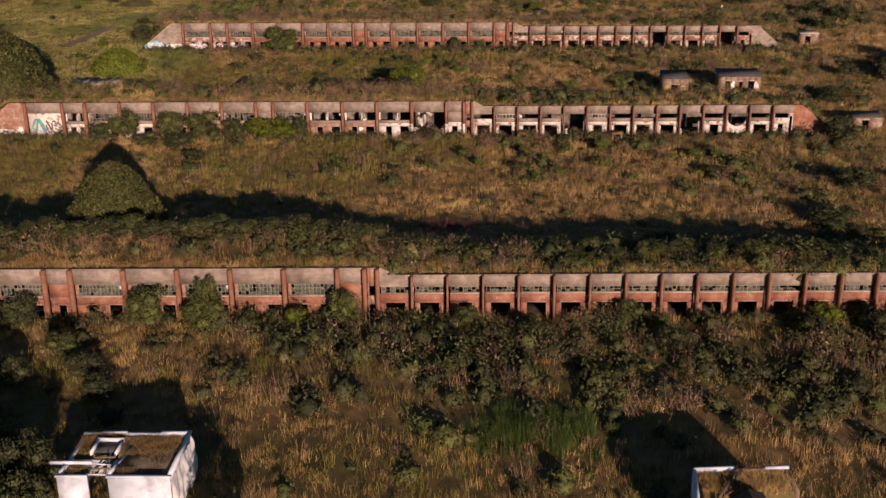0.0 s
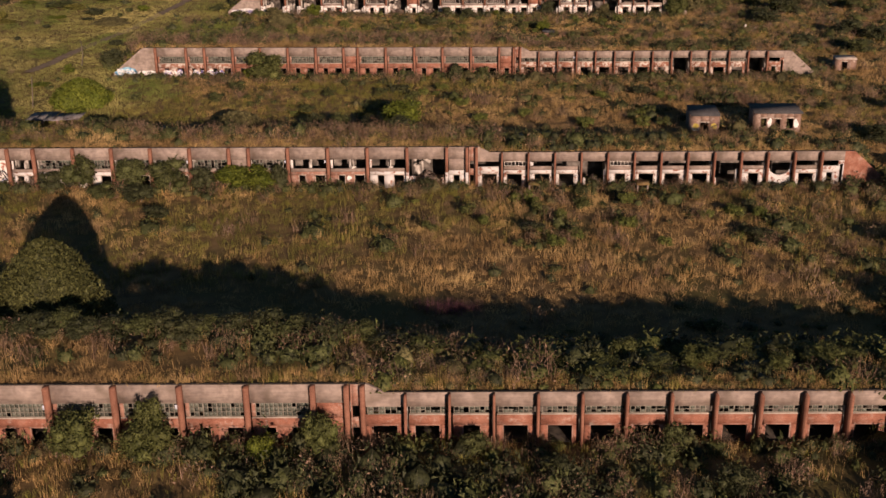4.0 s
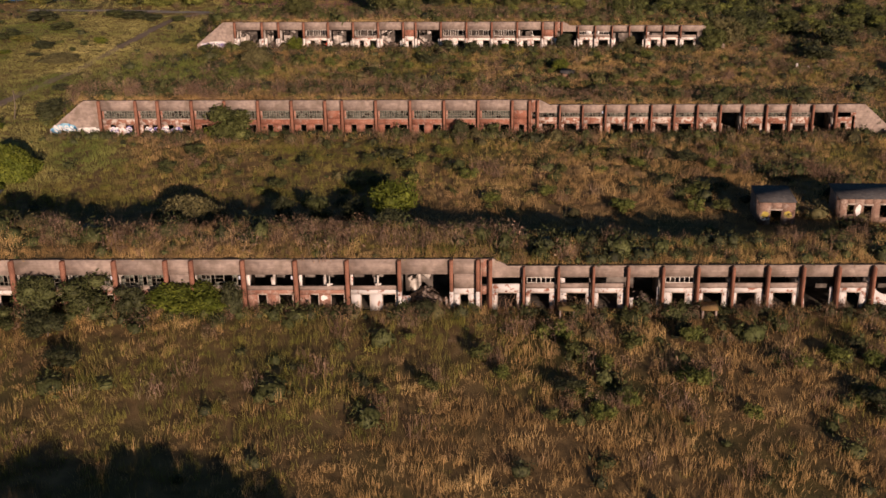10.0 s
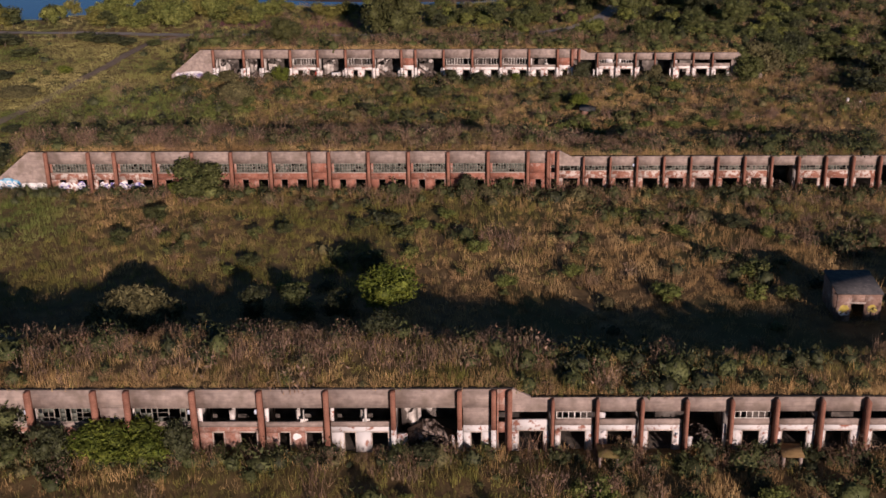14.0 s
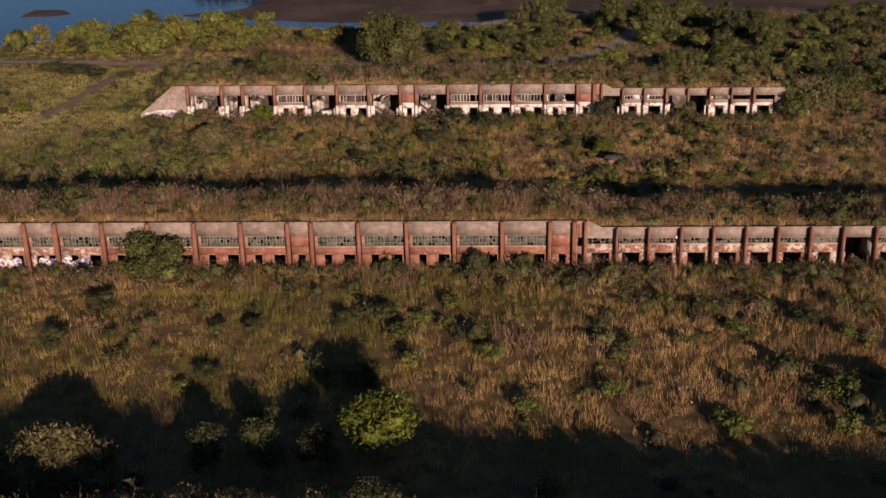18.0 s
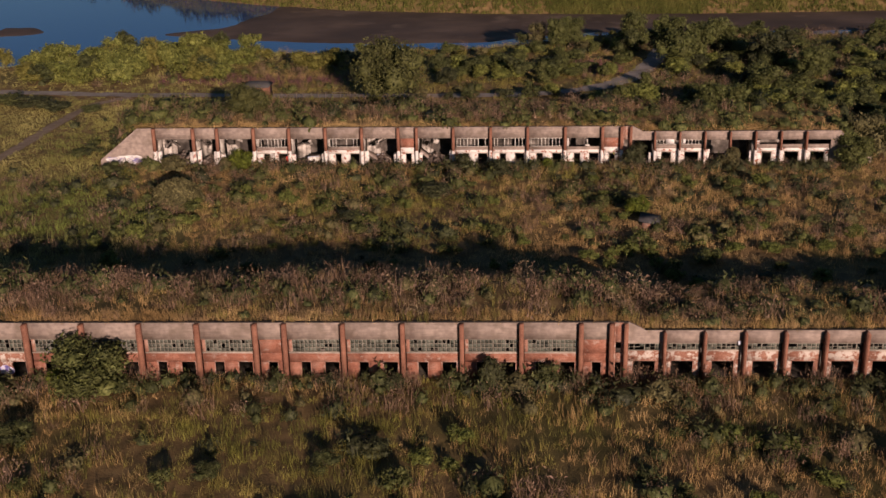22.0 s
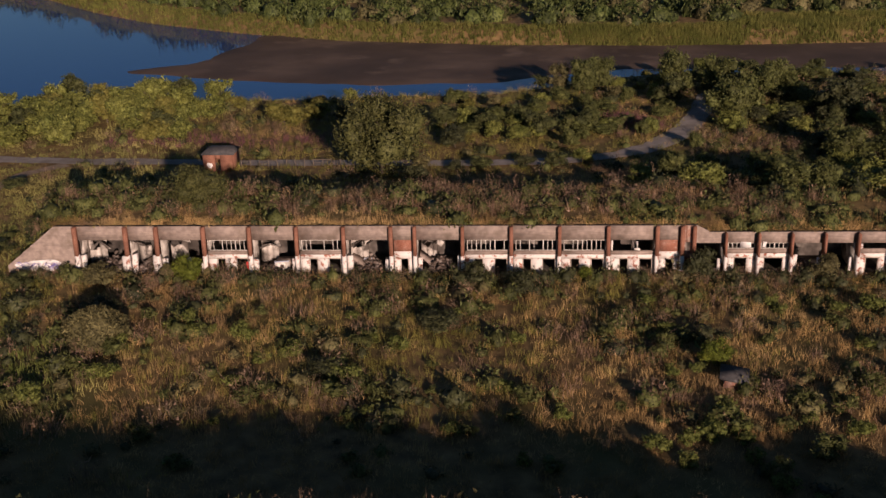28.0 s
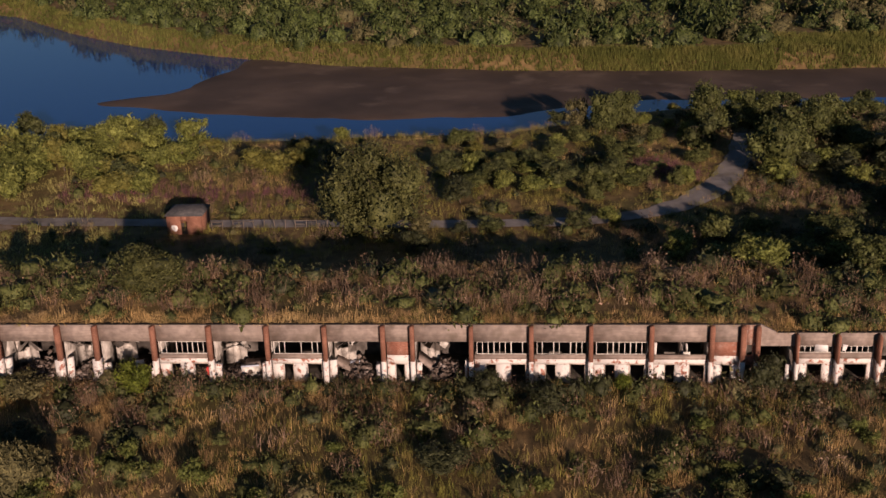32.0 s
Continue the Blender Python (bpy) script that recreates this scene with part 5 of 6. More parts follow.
gx, gy, u, v, inside = gx[m], gy[m], u[m], v[m], inside[m]
gz = surface_height(gx, gy)
spots = np.stack([gx, gy, gz], 1)
green = rng.random(len(gx)) * 0.9 + 0.55 * field_noise(gx, gy, 22.0, 2) + 0.25 * field_noise(gx, gy, 6.0, 3) + np.where(gx < -62, 0.9, 0.0) + 0.32 * ((gx < -12) & (gy > -48) & (gy < -6)) + 0.2 * ((gx < 0) & (gy > -130)) - 0.55 * (inside & (v > 12) & (v < 36)) + 0.25 * (gy < -150) + np.where(gy > 93, 0.55, 0.0)
tall = np.where(gx < -82, 0.5, 0.85) * rng.uniform(0.6, 1.25, len(gx)) * (1.1 + 0.55 * field_noise(gx, gy, 1.0, 13) + 0.35 * field_noise(gx, gy, 3.4, 17))
tall = np.where(inside & (v > 14) & (v < 34), 0.62 * tall, tall)
left = (gx < -60 + 14 * field_noise(gx, gy, 18.0, 7)) & (gy > -60) & ~(inside & (v > 0) & (v < 22))
for name, m, mat, label in (("dry_grass", (green < 0.7) & ~left, DRY, "tall dry golden grass"), ("green_grass", (green >= 0.7) & ~left, GREEN, "rough green grass"), ("meadow_grass", left, MEADOW, "short sunlit meadow grass")):
    stuff(name, spots[m], np.full(m.sum(), 1.0), tall[m], THIN_TUFTS if name == "meadow_grass" else TUFTS, mat, label, "grass", sink=0.03)

ex, ey = [], []
for r in RANGES:
    n = int(11 * (r["east"] - WEST))
    uu, vv = rng.uniform(WEST - 2, r["east"] + 2, n), 0.32 + 2.9 * rng.random(n) ** 1.3
    c, q = math.cos(radians(r["turn"])), math.sin(radians(r["turn"]))
    ex.append(r["x"] + uu * c - vv * q)
    ey.append(r["y"] + uu * q + vv * c)
ex, ey = np.concatenate(ex), np.concatenate(ey)
m = field_noise(ex, ey, 3.0, 19) > -0.75
ex, ey = ex[m], ey[m]
stuff("edge_grass", np.stack([ex, ey, surface_height(ex, ey)], 1), np.full(len(ex), 0.8), rng.uniform(0.4, 0.85, len(ex)) * (1 + 0.4 * field_noise(ex, ey, 2.0, 21)), TUFTS, DRY, "straw-coloured grass along the roof edges", "grass", sink=0.03)

mx, my = rng.uniform(-140, -62, 16000), rng.uniform(-40, 122, 16000)
_, v, inside = zone(mx, my)
m = (off_paths(mx, my, 1.3) | ((my > 28) & (my < 76))) & ~(inside & (v > -1.5) & (v < 24))
mx, my = mx[m], my[m]
stuff("short_grass", np.stack([mx, my, surface_height(mx, my)], 1), np.full(len(mx), 1.25), rng.uniform(0.25, 0.5, len(mx)), THIN_TUFTS, MEADOW, "short pale meadow grass", "grass", sink=0.03)

# the fields go on round about, thinly drawn
ox, oy = rng.uniform(-190, 180, 30000), rng.uniform(-262, 150, 30000)
half = np.clip(44 + (oy + 190) * 0.37, 44, 135)
away = np.maximum(np.abs(ox + 4) - half, -205 - oy)
m = (away > 0) & river_edge(ox, oy) & off_paths(ox, oy, 1.5)
m &= rng.random(30000) < np.clip(0.6 + 0.6 * field_noise(ox, oy, 9.0, 41), 0.2, 1)
outer = np.stack([ox[m], oy[m], surface_height(ox[m], oy[m])], 1)
stuff("outlying_grass", outer, np.full(len(outer), 1.7), rng.uniform(0.4, 0.8, len(outer)), THIN_TUFTS, DRY, "dry grass of the surrounding fields", "grass", sink=0.03)
m = (away > 9) & river_edge(ox, oy) & off_paths(ox, oy, 4.0) & (rng.random(30000) < 0.08 * np.clip(0.3 + 1.6 * field_noise(ox, oy, 12.0, 42), 0, 1))
outer = np.stack([ox[m], oy[m], surface_height(ox[m], oy[m])], 1)
reach = rng.uniform(0.7, 1.8, len(outer))
stuff("outlying_scrub", outer, reach, reach * 0.75, DOMES, LEAF_MID, "low green scrub of the surrounding fields", "scrub")

# reeds along the far shore
REEDS = [tuft(gen, 9, 0.12, 0.7) for _ in range(5)]
fx = np.where(rng.random(9500) < 0.5, rng.uniform(-200, 170, 9500), rng.uniform(10, 150, 9500))
fy = np.interp(fx, *RIVER_FAR) + np.where(fx > 55, rng.uniform(0.5, 24, 9500), rng.uniform(0.3, 8, 9500))
stuff("reeds", np.stack([fx, fy, ground_height(fx, fy)], 1), np.full(9500, 1.0), rng.uniform(1.0, 1.7, 9500), REEDS, REED, "green reeds and grass along the far shore", "reeds")
# willowherb
px = np.concatenate([rng.normal(0.8, 2.0, 60), rng.uniform(-78, -36, 330), rng.normal(16, 2.4, 160), rng.normal(20, 2.0, 80)])
py = np.concatenate([rng.normal(-121.9, 0.7, 60), rng.normal(138.5, 2.6, 330), rng.normal(150.5, 3.4, 160), rng.normal(146, 2.6, 80)])
m = off_paths(px, py, 2.6)
px, py = px[m], py[m]
stuff("willowherb", np.stack([px, py, surface_height(px, py)], 1), np.full(len(px), 1.0), rng.uniform(1.0, 1.6, len(px)), TUFTS, PINKWEED, "purple willowherb in flower", "wild flowers")

# ---- small buildings and loose things ----


def at_ground(name, x, y, turn, label, category, lift=0.0, group=""):
    e = tagged(new(name), label, category, group)
    e.matrix_world = pose(x, y, float(ground_height(x, y)) + lift, 0, 0, turn)
    return e


def walls_with(parent, w, d, h, openings, mat, thick=0.28, back=True, name="wall"):
    """Four walls of a box w by d; openings (a, b, z0, z1) go through the front one at y = 0."""
    bs, a = [], 0.0
    for o0, o1, z0, z1 in sorted(openings):
        bs.append((a, o0, 0, thick, -0.4, h))
        if z0 > 0.05:
            bs.append((o0, o1, 0, thick, -0.4, z0))
        bs.append((o0, o1, 0, thick, z1, h))
        a = o1
    bs.append((a, w, 0, thick, -0.4, h))
    boxes(name, bs, mat, parent, "front wall with openings", wear=0.01)
    boxes(name, [(0, thick, thick, d, -0.4, h)], mat, parent, wear=0.01)
    boxes(name, [(w - thick, w, thick, d, -0.4, h)], mat, parent, wear=0.01)
    if back:
        boxes(name, [(thick, w - thick, d - thick, d, -0.4, h)], mat, parent, wear=0.01)
    boxes("floor_slab", [(thick, w - thick, thick, d - thick, -0.3, 0.1)], FLOOR, parent)


def blob(name, parent, cx, cz, rx, rz, y, mat, label, seed, lobes=9):
    """A thin irregular patch of spray paint on a wall that faces -y."""
    g = np.random.default_rng(seed)
    n = 26
    ang = np.arange(n) * 6.2832 / n
    p = g.random(3) * 6.28
    rad = 0.85 + 0.12 * np.sin(2 * ang + p[0]) + 0.10 * np.sin(3 * ang + p[1]) + 0.05 * np.sin(7 * ang + p[2]) + 0.03 * g.normal(0, 1, n)
    bm = bmesh.new()
    ring = [bm.verts.new((cx + rx * rad[k] * math.cos(ang[k]), y, cz + rz * np.clip(rad[k], 0.3, 1.1) * math.sin(ang[k]))) for k in range(n)]
    bm.faces.new(ring)
    bmesh.ops.recalc_face_normals(bm, faces=bm.faces)
    out = bmesh.ops.extrude_face_region(bm, geom=list(bm.faces))
    for v in out["geom"]:
        if isinstance(v, bmesh.types.BMVert):
            v.co.y += 0.003
    bmesh.ops.triangulate(bm, faces=bm.faces)
    me = bpy.data.meshes.new(name)
    bm.to_mesh(me)
    bm.free()
    me.materials.append(mat)
    return part(name, me, parent, label)


def tag(parent, x0, x1, z0, z1, y, mat, label, seed, wide=0.13):
    """Loose loops of spray paint along a wall that faces -y; they spell nothing."""
    g = np.random.default_rng(seed)
    v, f = [], []
    count = max(2, int((x1 - x0) / 0.9))
    px, pz = [], []
    for k in range(count):
        t = np.linspace(0, g.uniform(4.5, 6.5), 13) + g.random() * 6
        px += list(x0 + (k + 0.5 + 0.42 * np.cos(t * g.uniform(0.8, 1.2))) * (x1 - x0) / count)
        pz += list((z0 + z1) / 2 + (z1 - z0) / 2 * np.sin(t) * g.uniform(0.7, 1.0))
    tx, tz = np.gradient(px), np.gradient(pz)
    q = np.hypot(tx, tz) + 1e-6
    w = wide * 0.55 * (1 + 0.3 * np.sin(np.arange(len(px)) * 0.9))
    for i in range(len(px)):
        n, yy = len(v), y - 0.0004 * i
        v += [(px[i] - tz[i] / q[i] * w[i], yy, pz[i] + tx[i] / q[i] * w[i]), (px[i] + tz[i] / q[i] * w[i], yy, pz[i] - tx[i] / q[i] * w[i])]
        if i:
            f.append((n - 2, n - 1, n + 1, n))
    return part("graffiti", mesh_of("graffiti", v, f, mat), parent, label)


def hut(x, y, w, d, h, openings, wall, roof, label, turn=0.0, slope=0.35, over=0.25):
    e = at_ground("brick_hut", x, y, turn, label, "hut")
    walls_with(e, w, d, h, openings, wall)
    v = [(-over, -over, h), (w + over, -over, h), (w + over, d + over, h + slope), (-over, d + over, h + slope)]
    v += [(a, b, c + 0.16) for a, b, c in v]
    part("roof", mesh_of("roof", v, BOX, roof), e, "dark flat roof with pale streaks")
    for k, (o0, o1, z0, z1) in enumerate(openings):
        boxes("lintel", [(o0 - 0.15, o1 + 0.15, -0.03, 0.15, z1, z1 + 0.2)], LINTEL, e, wear=0.01)
    return e


hA = hut(39.25, -48.3, 4.85, 5.8, 3.3, [(1.55, 3.0, 0, 2.15)], HUTBRICK, SLATE, "small square brick hut with yellow graffiti and a flat roof", over=0.12)
blob("graffiti", hA, 0.8, 1.55, 0.65, 0.5, -0.008, YELLOW_SPRAY, "patch of yellow paint", 51)
blob("graffiti", hA, 3.9, 1.55, 0.75, 0.5, -0.008, YELLOW_SPRAY, "patch of yellow paint", 52)
tag(hA, 0.25, 1.4, 0.75, 1.2, -0.016, WHITE_SPRAY, "pale spray paint loops", 3, 0.14)
tag(hA, 3.2, 4.6, 1.2, 1.8, -0.016, BLACK_SPRAY, "dark spray paint loops", 4, 0.08)
hB = hut(50.3, -47.4, 7.8, 5.4, 3.2, [(1.0, 1.9, 0.9, 2.3), (3.2, 4.3, 0, 2.2), (5.4, 6.5, 0.5, 2.3)], HUTBRICK, SLATE, "long low hut with pale rendered walls and three openings", slope=0.2)
blob("graffiti", hB, 2.5, 1.5, 0.5, 0.9, -0.014, WHITE_SPRAY, "patch of white paint", 5)
blob("graffiti", hB, 7.0, 1.4, 0.5, 0.9, -0.014, WHITE_SPRAY, "patch of white paint", 6)
hut(78.2, 5.6, 4.2, 3.2, 2.4, [(1.1, 2.3, 0, 1.9)], HUTBRICK, LINTEL, "tiny pale brick hut among bushes", slope=0.1, over=0.1)
hut(69.8, -70.2, 5.0, 3.6, 2.3, [(1.4, 2.6, 0, 1.8)], HUTBRICK, SLATE, "low brick hut beside a workshop end", slope=0.1, over=0.1)

# hut beside the lane, with a hipped roof
hC = at_ground("brick_hut", -55.6, 120.2, 0, "small brick hut with a dark hipped roof beside the lane", "hut")
walls_with(hC, 5.0, 4.6, 2.75, [(2.0, 2.9, 0, 1.95)], PILLAR)
v = [(-0.3, -0.3, 2.75), (5.3, -0.3, 2.75), (5.3, 4.9, 2.75), (-0.3, 4.9, 2.75), (0.7, 1.9, 3.45), (4.5, 1.9, 3.45), (4.5, 3.2, 3.45), (0.7, 3.2, 3.45)]
part("roof", mesh_of("roof", v, BOX, SLATE), hC, "dark slate hipped roof")
blob("graffiti", hC, 1.1, 0.9, 0.5, 0.6, -0.014, WHITE_SPRAY, "pale spray paint", 8)
fence = at_ground("fence", -49.6, 122.0, 0, "broken grey timber post and rail fence beside the lane", "fence")
post_me = boxes_mesh("post", [(-0.06, 0.06, -0.06, 0.06, -0.3, 1.35)], WOOD)
for k in range(12):
    p = part("post", post_me, fence)
    p.matrix_basis = pose(k * 1.5, 0.06 * k, 0, float(rng.normal(0, 3)), float(rng.normal(0, 4)), 0)
for k in (0.55, 1.1):
    for j in range(11):
        if rng.random() < 0.5:
            boxes("rail", [(j * 1.5, j * 1.5 + 1.5, 0.06 * j - 0.02 + 0.08, 0.06 * j + 0.02 + 0.08, k, k + 0.09)], WOOD, fence, wear=0.02)

# white flat-roofed house at the start
wh = at_ground("white_house", -22.9, -192.3, 1.0, "white rendered flat-roofed ruin with soil and grass on its roof", "house")
W1, D1, H1, LW = 5.05, 7.1, 4.25, -4.15
boxes("wall", [(0, W1, 0, 0.3, -0.4, H1)], WHITEWALL, wh, "white rendered front wall", wear=0.01)
boxes("wall", [(LW, W1, D1 - 0.3, D1, -0.4, H1)], WHITEWALL, wh, wear=0.01)
boxes("wall", [(W1 - 0.3, W1, 0.3, D1 - 0.3, -0.4, H1)], WHITEWALL, wh, wear=0.01)
boxes("wall", [(0, 0.3, 0.3, D1 - 0.3, -0.4, H1 - 0.3)], WHITEWALL, wh, wear=0.01)
boxes("wall", [(LW, LW + 0.3, 0.3, D1 - 0.31, -0.4, H1 - 0.15)], WHITEWALL, wh, wear=0.02)
boxes("wall", [(LW, -1.7, 0.0, 0.299, -0.4, H1 - 0.05)], WHITEWALL, wh, "streaked white wall beside a dark opening", wear=0.015)
boxes("roof", [(0.301, W1 - 0.301, 0.301, D1 - 0.301, H1 - 0.4, H1 - 0.2)], SOIL, wh, "flat roof covered in dark soil and moss")
boxes("roof", [(LW + 0.301, 0.0, 3.3, D1 - 0.301, H1 - 0.45, H1 - 0.22)], EARTH, wh, "mossy remaining part of the roof")
boxes("roof", [(LW + 0.301, -1.9, 0.301, 1.9, H1 - 0.45, H1 - 0.22)], EARTH, wh, "grassy corner of the roof")
boxes("parapet", [(-0.08, W1 + 0.1, -0.1, 0.26, H1 + 0.002, H1 + 0.14)], WHITEWALL, wh, wear=0.012)
boxes("parapet", [(W1 - 0.26, W1 + 0.1, 0.262, D1 + 0.1, H1 + 0.002, H1 + 0.14)], WHITEWALL, wh, wear=0.012)
boxes("parapet", [(2.6, W1 - 0.262, D1 - 0.24, D1 + 0.1, H1 + 0.002, H1 + 0.13)], WHITEWALL, wh, wear=0.015)
boxes("parapet", [(LW + 1.6, -0.4, D1 - 0.2, D1 + 0.08, H1 + 0.002, H1 + 0.09)], WHITEWALL, wh, wear=0.02)
boxes("parapet", [(-0.06, 0.24, 0.262, 2.3, H1 - 0.29, H1 + 0.12)], WHITEWALL, wh, wear=0.03)
boxes("parapet", [(LW - 0.08, -1.65, -0.1, 0.24, H1 - 0.048, H1 + 0.1)], WHITEWALL, wh, wear=0.015)
boxes("parapet", [(LW - 0.05, LW + 0.2, 0.242, 2.2, H1 - 0.148, H1 + 0.06)], WHITEWALL, wh, wear=0.02)
boxes("floor_slab", [(LW + 0.3, W1 - 0.3, 0.31, D1 - 0.31, -0.3, 0.08)], FLOOR, wh)
b = boxes("beam", [(LW - 1.2, -1.9, -0.17, 0.17, -0.1, 0.1)], WHITEWALL, wh, "pale slab laid across the broken roof", wear=0.03)
b.matrix_basis = pose(0, 2.15, H1 + 0.08, 0, 0, 1.5)
rl = boxes("roof_hatch", [(-2.55, -0.3, 5.62, 5.8, H1 - 0.2, H1 + 0.22), (-2.55, -2.37, 3.5, 5.6, H1 - 0.2, H1 + 0.2), (-0.48, -0.3, 3.5, 5.6, H1 - 0.2, H1 + 0.16)], WHITEWALL, wh, "raised white frame of a roof hatch", wear=0.02)
boxes("hatch_cover", [(-2.36, -0.49, 3.9, 5.6, H1 - 0.18, H1 - 0.08)], SLATE, rl, "dark wet sheet in the hatch")
for k in range(9):
    b = boxes("beam", [(-0.05, 0.05, 0, 2.2 + 1.3 * rng.random(), -0.06, 0.06)], (RUST, WOOD, WHITEWALL)[k % 3], wh, "bare fallen roof beam", wear=0.02)
    b.matrix_basis = pose(-2.3 + 0.27 * k, 0.5 + 0.5 * rng.random(), H1 - 0.12 - 0.25 * rng.random(), float(rng.normal(-2, 4)), 0, float(rng.normal(-8, 16)))
for k in range(4):
    b = boxes("beam", [(0, 1.7, -0.04, 0.04, -0.05, 0.05)], (WHITEWALL, WOOD)[k % 2], wh, "bare fallen roof beam", wear=0.02)
    b.matrix_basis = pose(-1.9, 0.5 + 0.8 * k, H1 - 0.02, 0, float(rng.normal(0, 3)), float(rng.normal(0, 9)))
# torn white sheeting that hangs down the east wall and bulges
ty, tz = np.meshgrid(np.linspace(-0.05, D1 - 0.2, 26), np.linspace(0, 1, 16), indexing="ij")
bulge = 0.06 + 0.42 * np.sin(tz * 2.6) * (0.55 + 0.45 * field_noise(ty, tz, 0.45, 3)) + 0.12 * field_noise(ty * 2, tz * 3, 0.5, 7)
sv = np.stack([W1 + 0.03 + np.maximum(bulge, 0.0), ty, H1 - 0.25 - 3.6 * tz - 0.25 * field_noise(ty, tz * 0, 0.8, 2)], -1).reshape(-1, 3)
sf = [(i * 16 + j, i * 16 + j + 1, i * 16 + 17 + j, i * 16 + 16 + j) for i in range(25) for j in range(15)]
part("sheeting", mesh_of("sheeting", sv, sf, TARP, True), wh, "torn white sheeting bulging from the side wall")
tv, tf = [], []
g2 = np.random.default_rng(5)
for n in range(560):
    t0, f0 = TUFTS[n % 8]
    x, y = g2.uniform(0.5, W1 - 0.5), D1 - 0.5 - abs(g2.normal(0, 1.5))
    if n % 3 == 0:
        x, y = -0.2 - g2.uniform(0, 3.6), g2.uniform(5.9, D1 - 0.4)
    elif n % 7 == 0:
        x, y = g2.uniform(0.4, 2.0), g2.uniform(0.4, 1.5)
    elif n % 5 == 0:
        x, y = g2.uniform(LW + 0.4, -2.6), g2.uniform(0.4, 1.8) if n % 2 else g2.uniform(3.5, 6.0)
    tf.append(f0 + len(tv) * len(t0))
    tv.append(t0 * np.array([0.8, 0.8, 0.42]) + np.array([np.clip(x, LW + 0.4, W1 - 0.4), np.clip(y, 0.4, D1 - 0.4), H1 - 0.24]))
part("roof_grass", mesh_of("roof_grass", np.concatenate(tv), np.concatenate(tf), ROOF_GRASS), wh, "moss and dry grass growing on the roof")

ru = at_ground("ruined_outbuilding", 24.35, -188.2, 4, "roofless white-edged outbuilding choked with weeds", "ruin")
boxes("wall", [(-0.05, 3.25, -0.28, 0.0, -0.4, 4.0)], WHITEWALL, ru, "white rendered back wall", wear=0.02)
sw = boxes("wall", [(-0.15, 0.13, -8.0, -0.29, -0.4, 3.98)], WHITEWALL, ru, "white rendered side wall", wear=0.02)
sw.matrix_basis = pose(0, 0, 0, 0, 0, -9)
boxes("infill", [(0.2, 3.2, -4.1, -0.29, -0.3, 3.55)], EARTH, ru, "earth and weeds filling the room", wear=0.08)
boxes("wall", [(3.252, 7.6, -0.28, 0.0, -0.4, 3.85)], HUTBRICK, ru, "overgrown brick end of the back wall", wear=0.03)
boxes("wall", [(7.3, 7.6, -3.4, -0.29, -0.4, 3.7)], HUTBRICK, ru, wear=0.03)
boxes("coping", [(5.7, 7.64, -0.32, 0.03, 3.86, 4.0)], WHITEWALL, ru, "pale broken coping stone", wear=0.02)
boxes("infill", [(3.3, 7.28, -3.3, -0.29, -0.3, 3.45)], EARTH, ru, "earth heaped behind the wall", wear=0.06)
prism("roof", [(2.0, -0.3), (5.4, -0.3), (5.4, 2.6), (4.4, 4.2), (3.2, 4.6), (2.0, 3.7)], -9.5, -4.2, NEAR_BLACK, ru, "slumped near-black roof")
for k in range(7):
    b = boxes("timber", [(-0.06, 0.06, 0, 2.4, -0.05, 0.05)], (WOOD, RUST)[k % 2], ru, "broken roof timber", wear=0.03)
    b.matrix_basis = pose(0.7 + 0.35 * k, -4.6 + 0.35 * k, 3.65, float(rng.normal(12, 6)), 0, float(rng.normal(-25, 22)))
tv, tf = [], []
for n in range(420):
    t0, f0 = TUFTS[n % 8]
    tf.append(f0 + len(tv) * len(t0))
    tv.append(t0 * np.array([0.9, 0.9, 0.5]) + np.array([g2.uniform(0.4, 7.2), g2.uniform(-3.2, -0.1), 3.5]))
part("weed_patch", mesh_of("weeds", np.concatenate(tv), np.concatenate(tf), DRY), ru, "dry weeds growing out of the ruin")
for k, (x, y, l, turn) in enumerate(((39.7, -171.0, 2.0, -3),)):
    p = at_ground("concrete_beam", x, y, turn, "fallen pale concrete beam lying in the grass", "beam", 0.35, "fallen concrete beams")
    boxes("beam_body", [(-l / 2, l / 2, -0.08, 0.08, -0.5, 0.02)], CONCRETE, p, wear=0.03)

# collapsed roofs and shelters
cr = at_ground("collapsed_shed", -81.0, -41.8, 2, "collapsed shed with a grey sheet roof on the ground", "shed")
for k in range(6):
    s = boxes("roof_sheet", [(0, 1.66, 0, 5.2, -0.05, 0.05)], SHEET, cr, wear=0.03)
    s.matrix_basis = pose(0.1 + 1.62 * k, float(rng.normal(0, 0.25)), 0.95 + float(rng.normal(0, 0.05)), float(rng.normal(2, 1)), float(rng.normal(0, 1.5)), float(rng.normal(0, 1)))
for k in range(4):
    boxes("wall_stub", [(0.2 + 2.8 * k, 0.5 + 2.8 * k, 0.1, 0.5, -0.3, 0.8)], PINK, cr, wear=0.03)
sb = at_ground("collapsed_shelter", 16.5, 44.6, -10, "collapsed brick shelter under a tilted dark roof slab", "shelter")
boxes("wall", [(0.2, 2.5, 0.0, 0.35, -0.3, 0.7)], PINK, sb, "low broken brick wall", wear=0.05)
boxes("wall", [(2.2, 2.5, 0.36, 2.0, -0.3, 0.9)], PINK, sb, wear=0.05)
s = boxes("roof", [(-0.2, 2.7, -0.3, 2.4, -0.1, 0.1)], SLATE, sb, "tilted dark roof slab", wear=0.03)
s.matrix_basis = pose(0, 0, 1.15, 8, 9, 0)
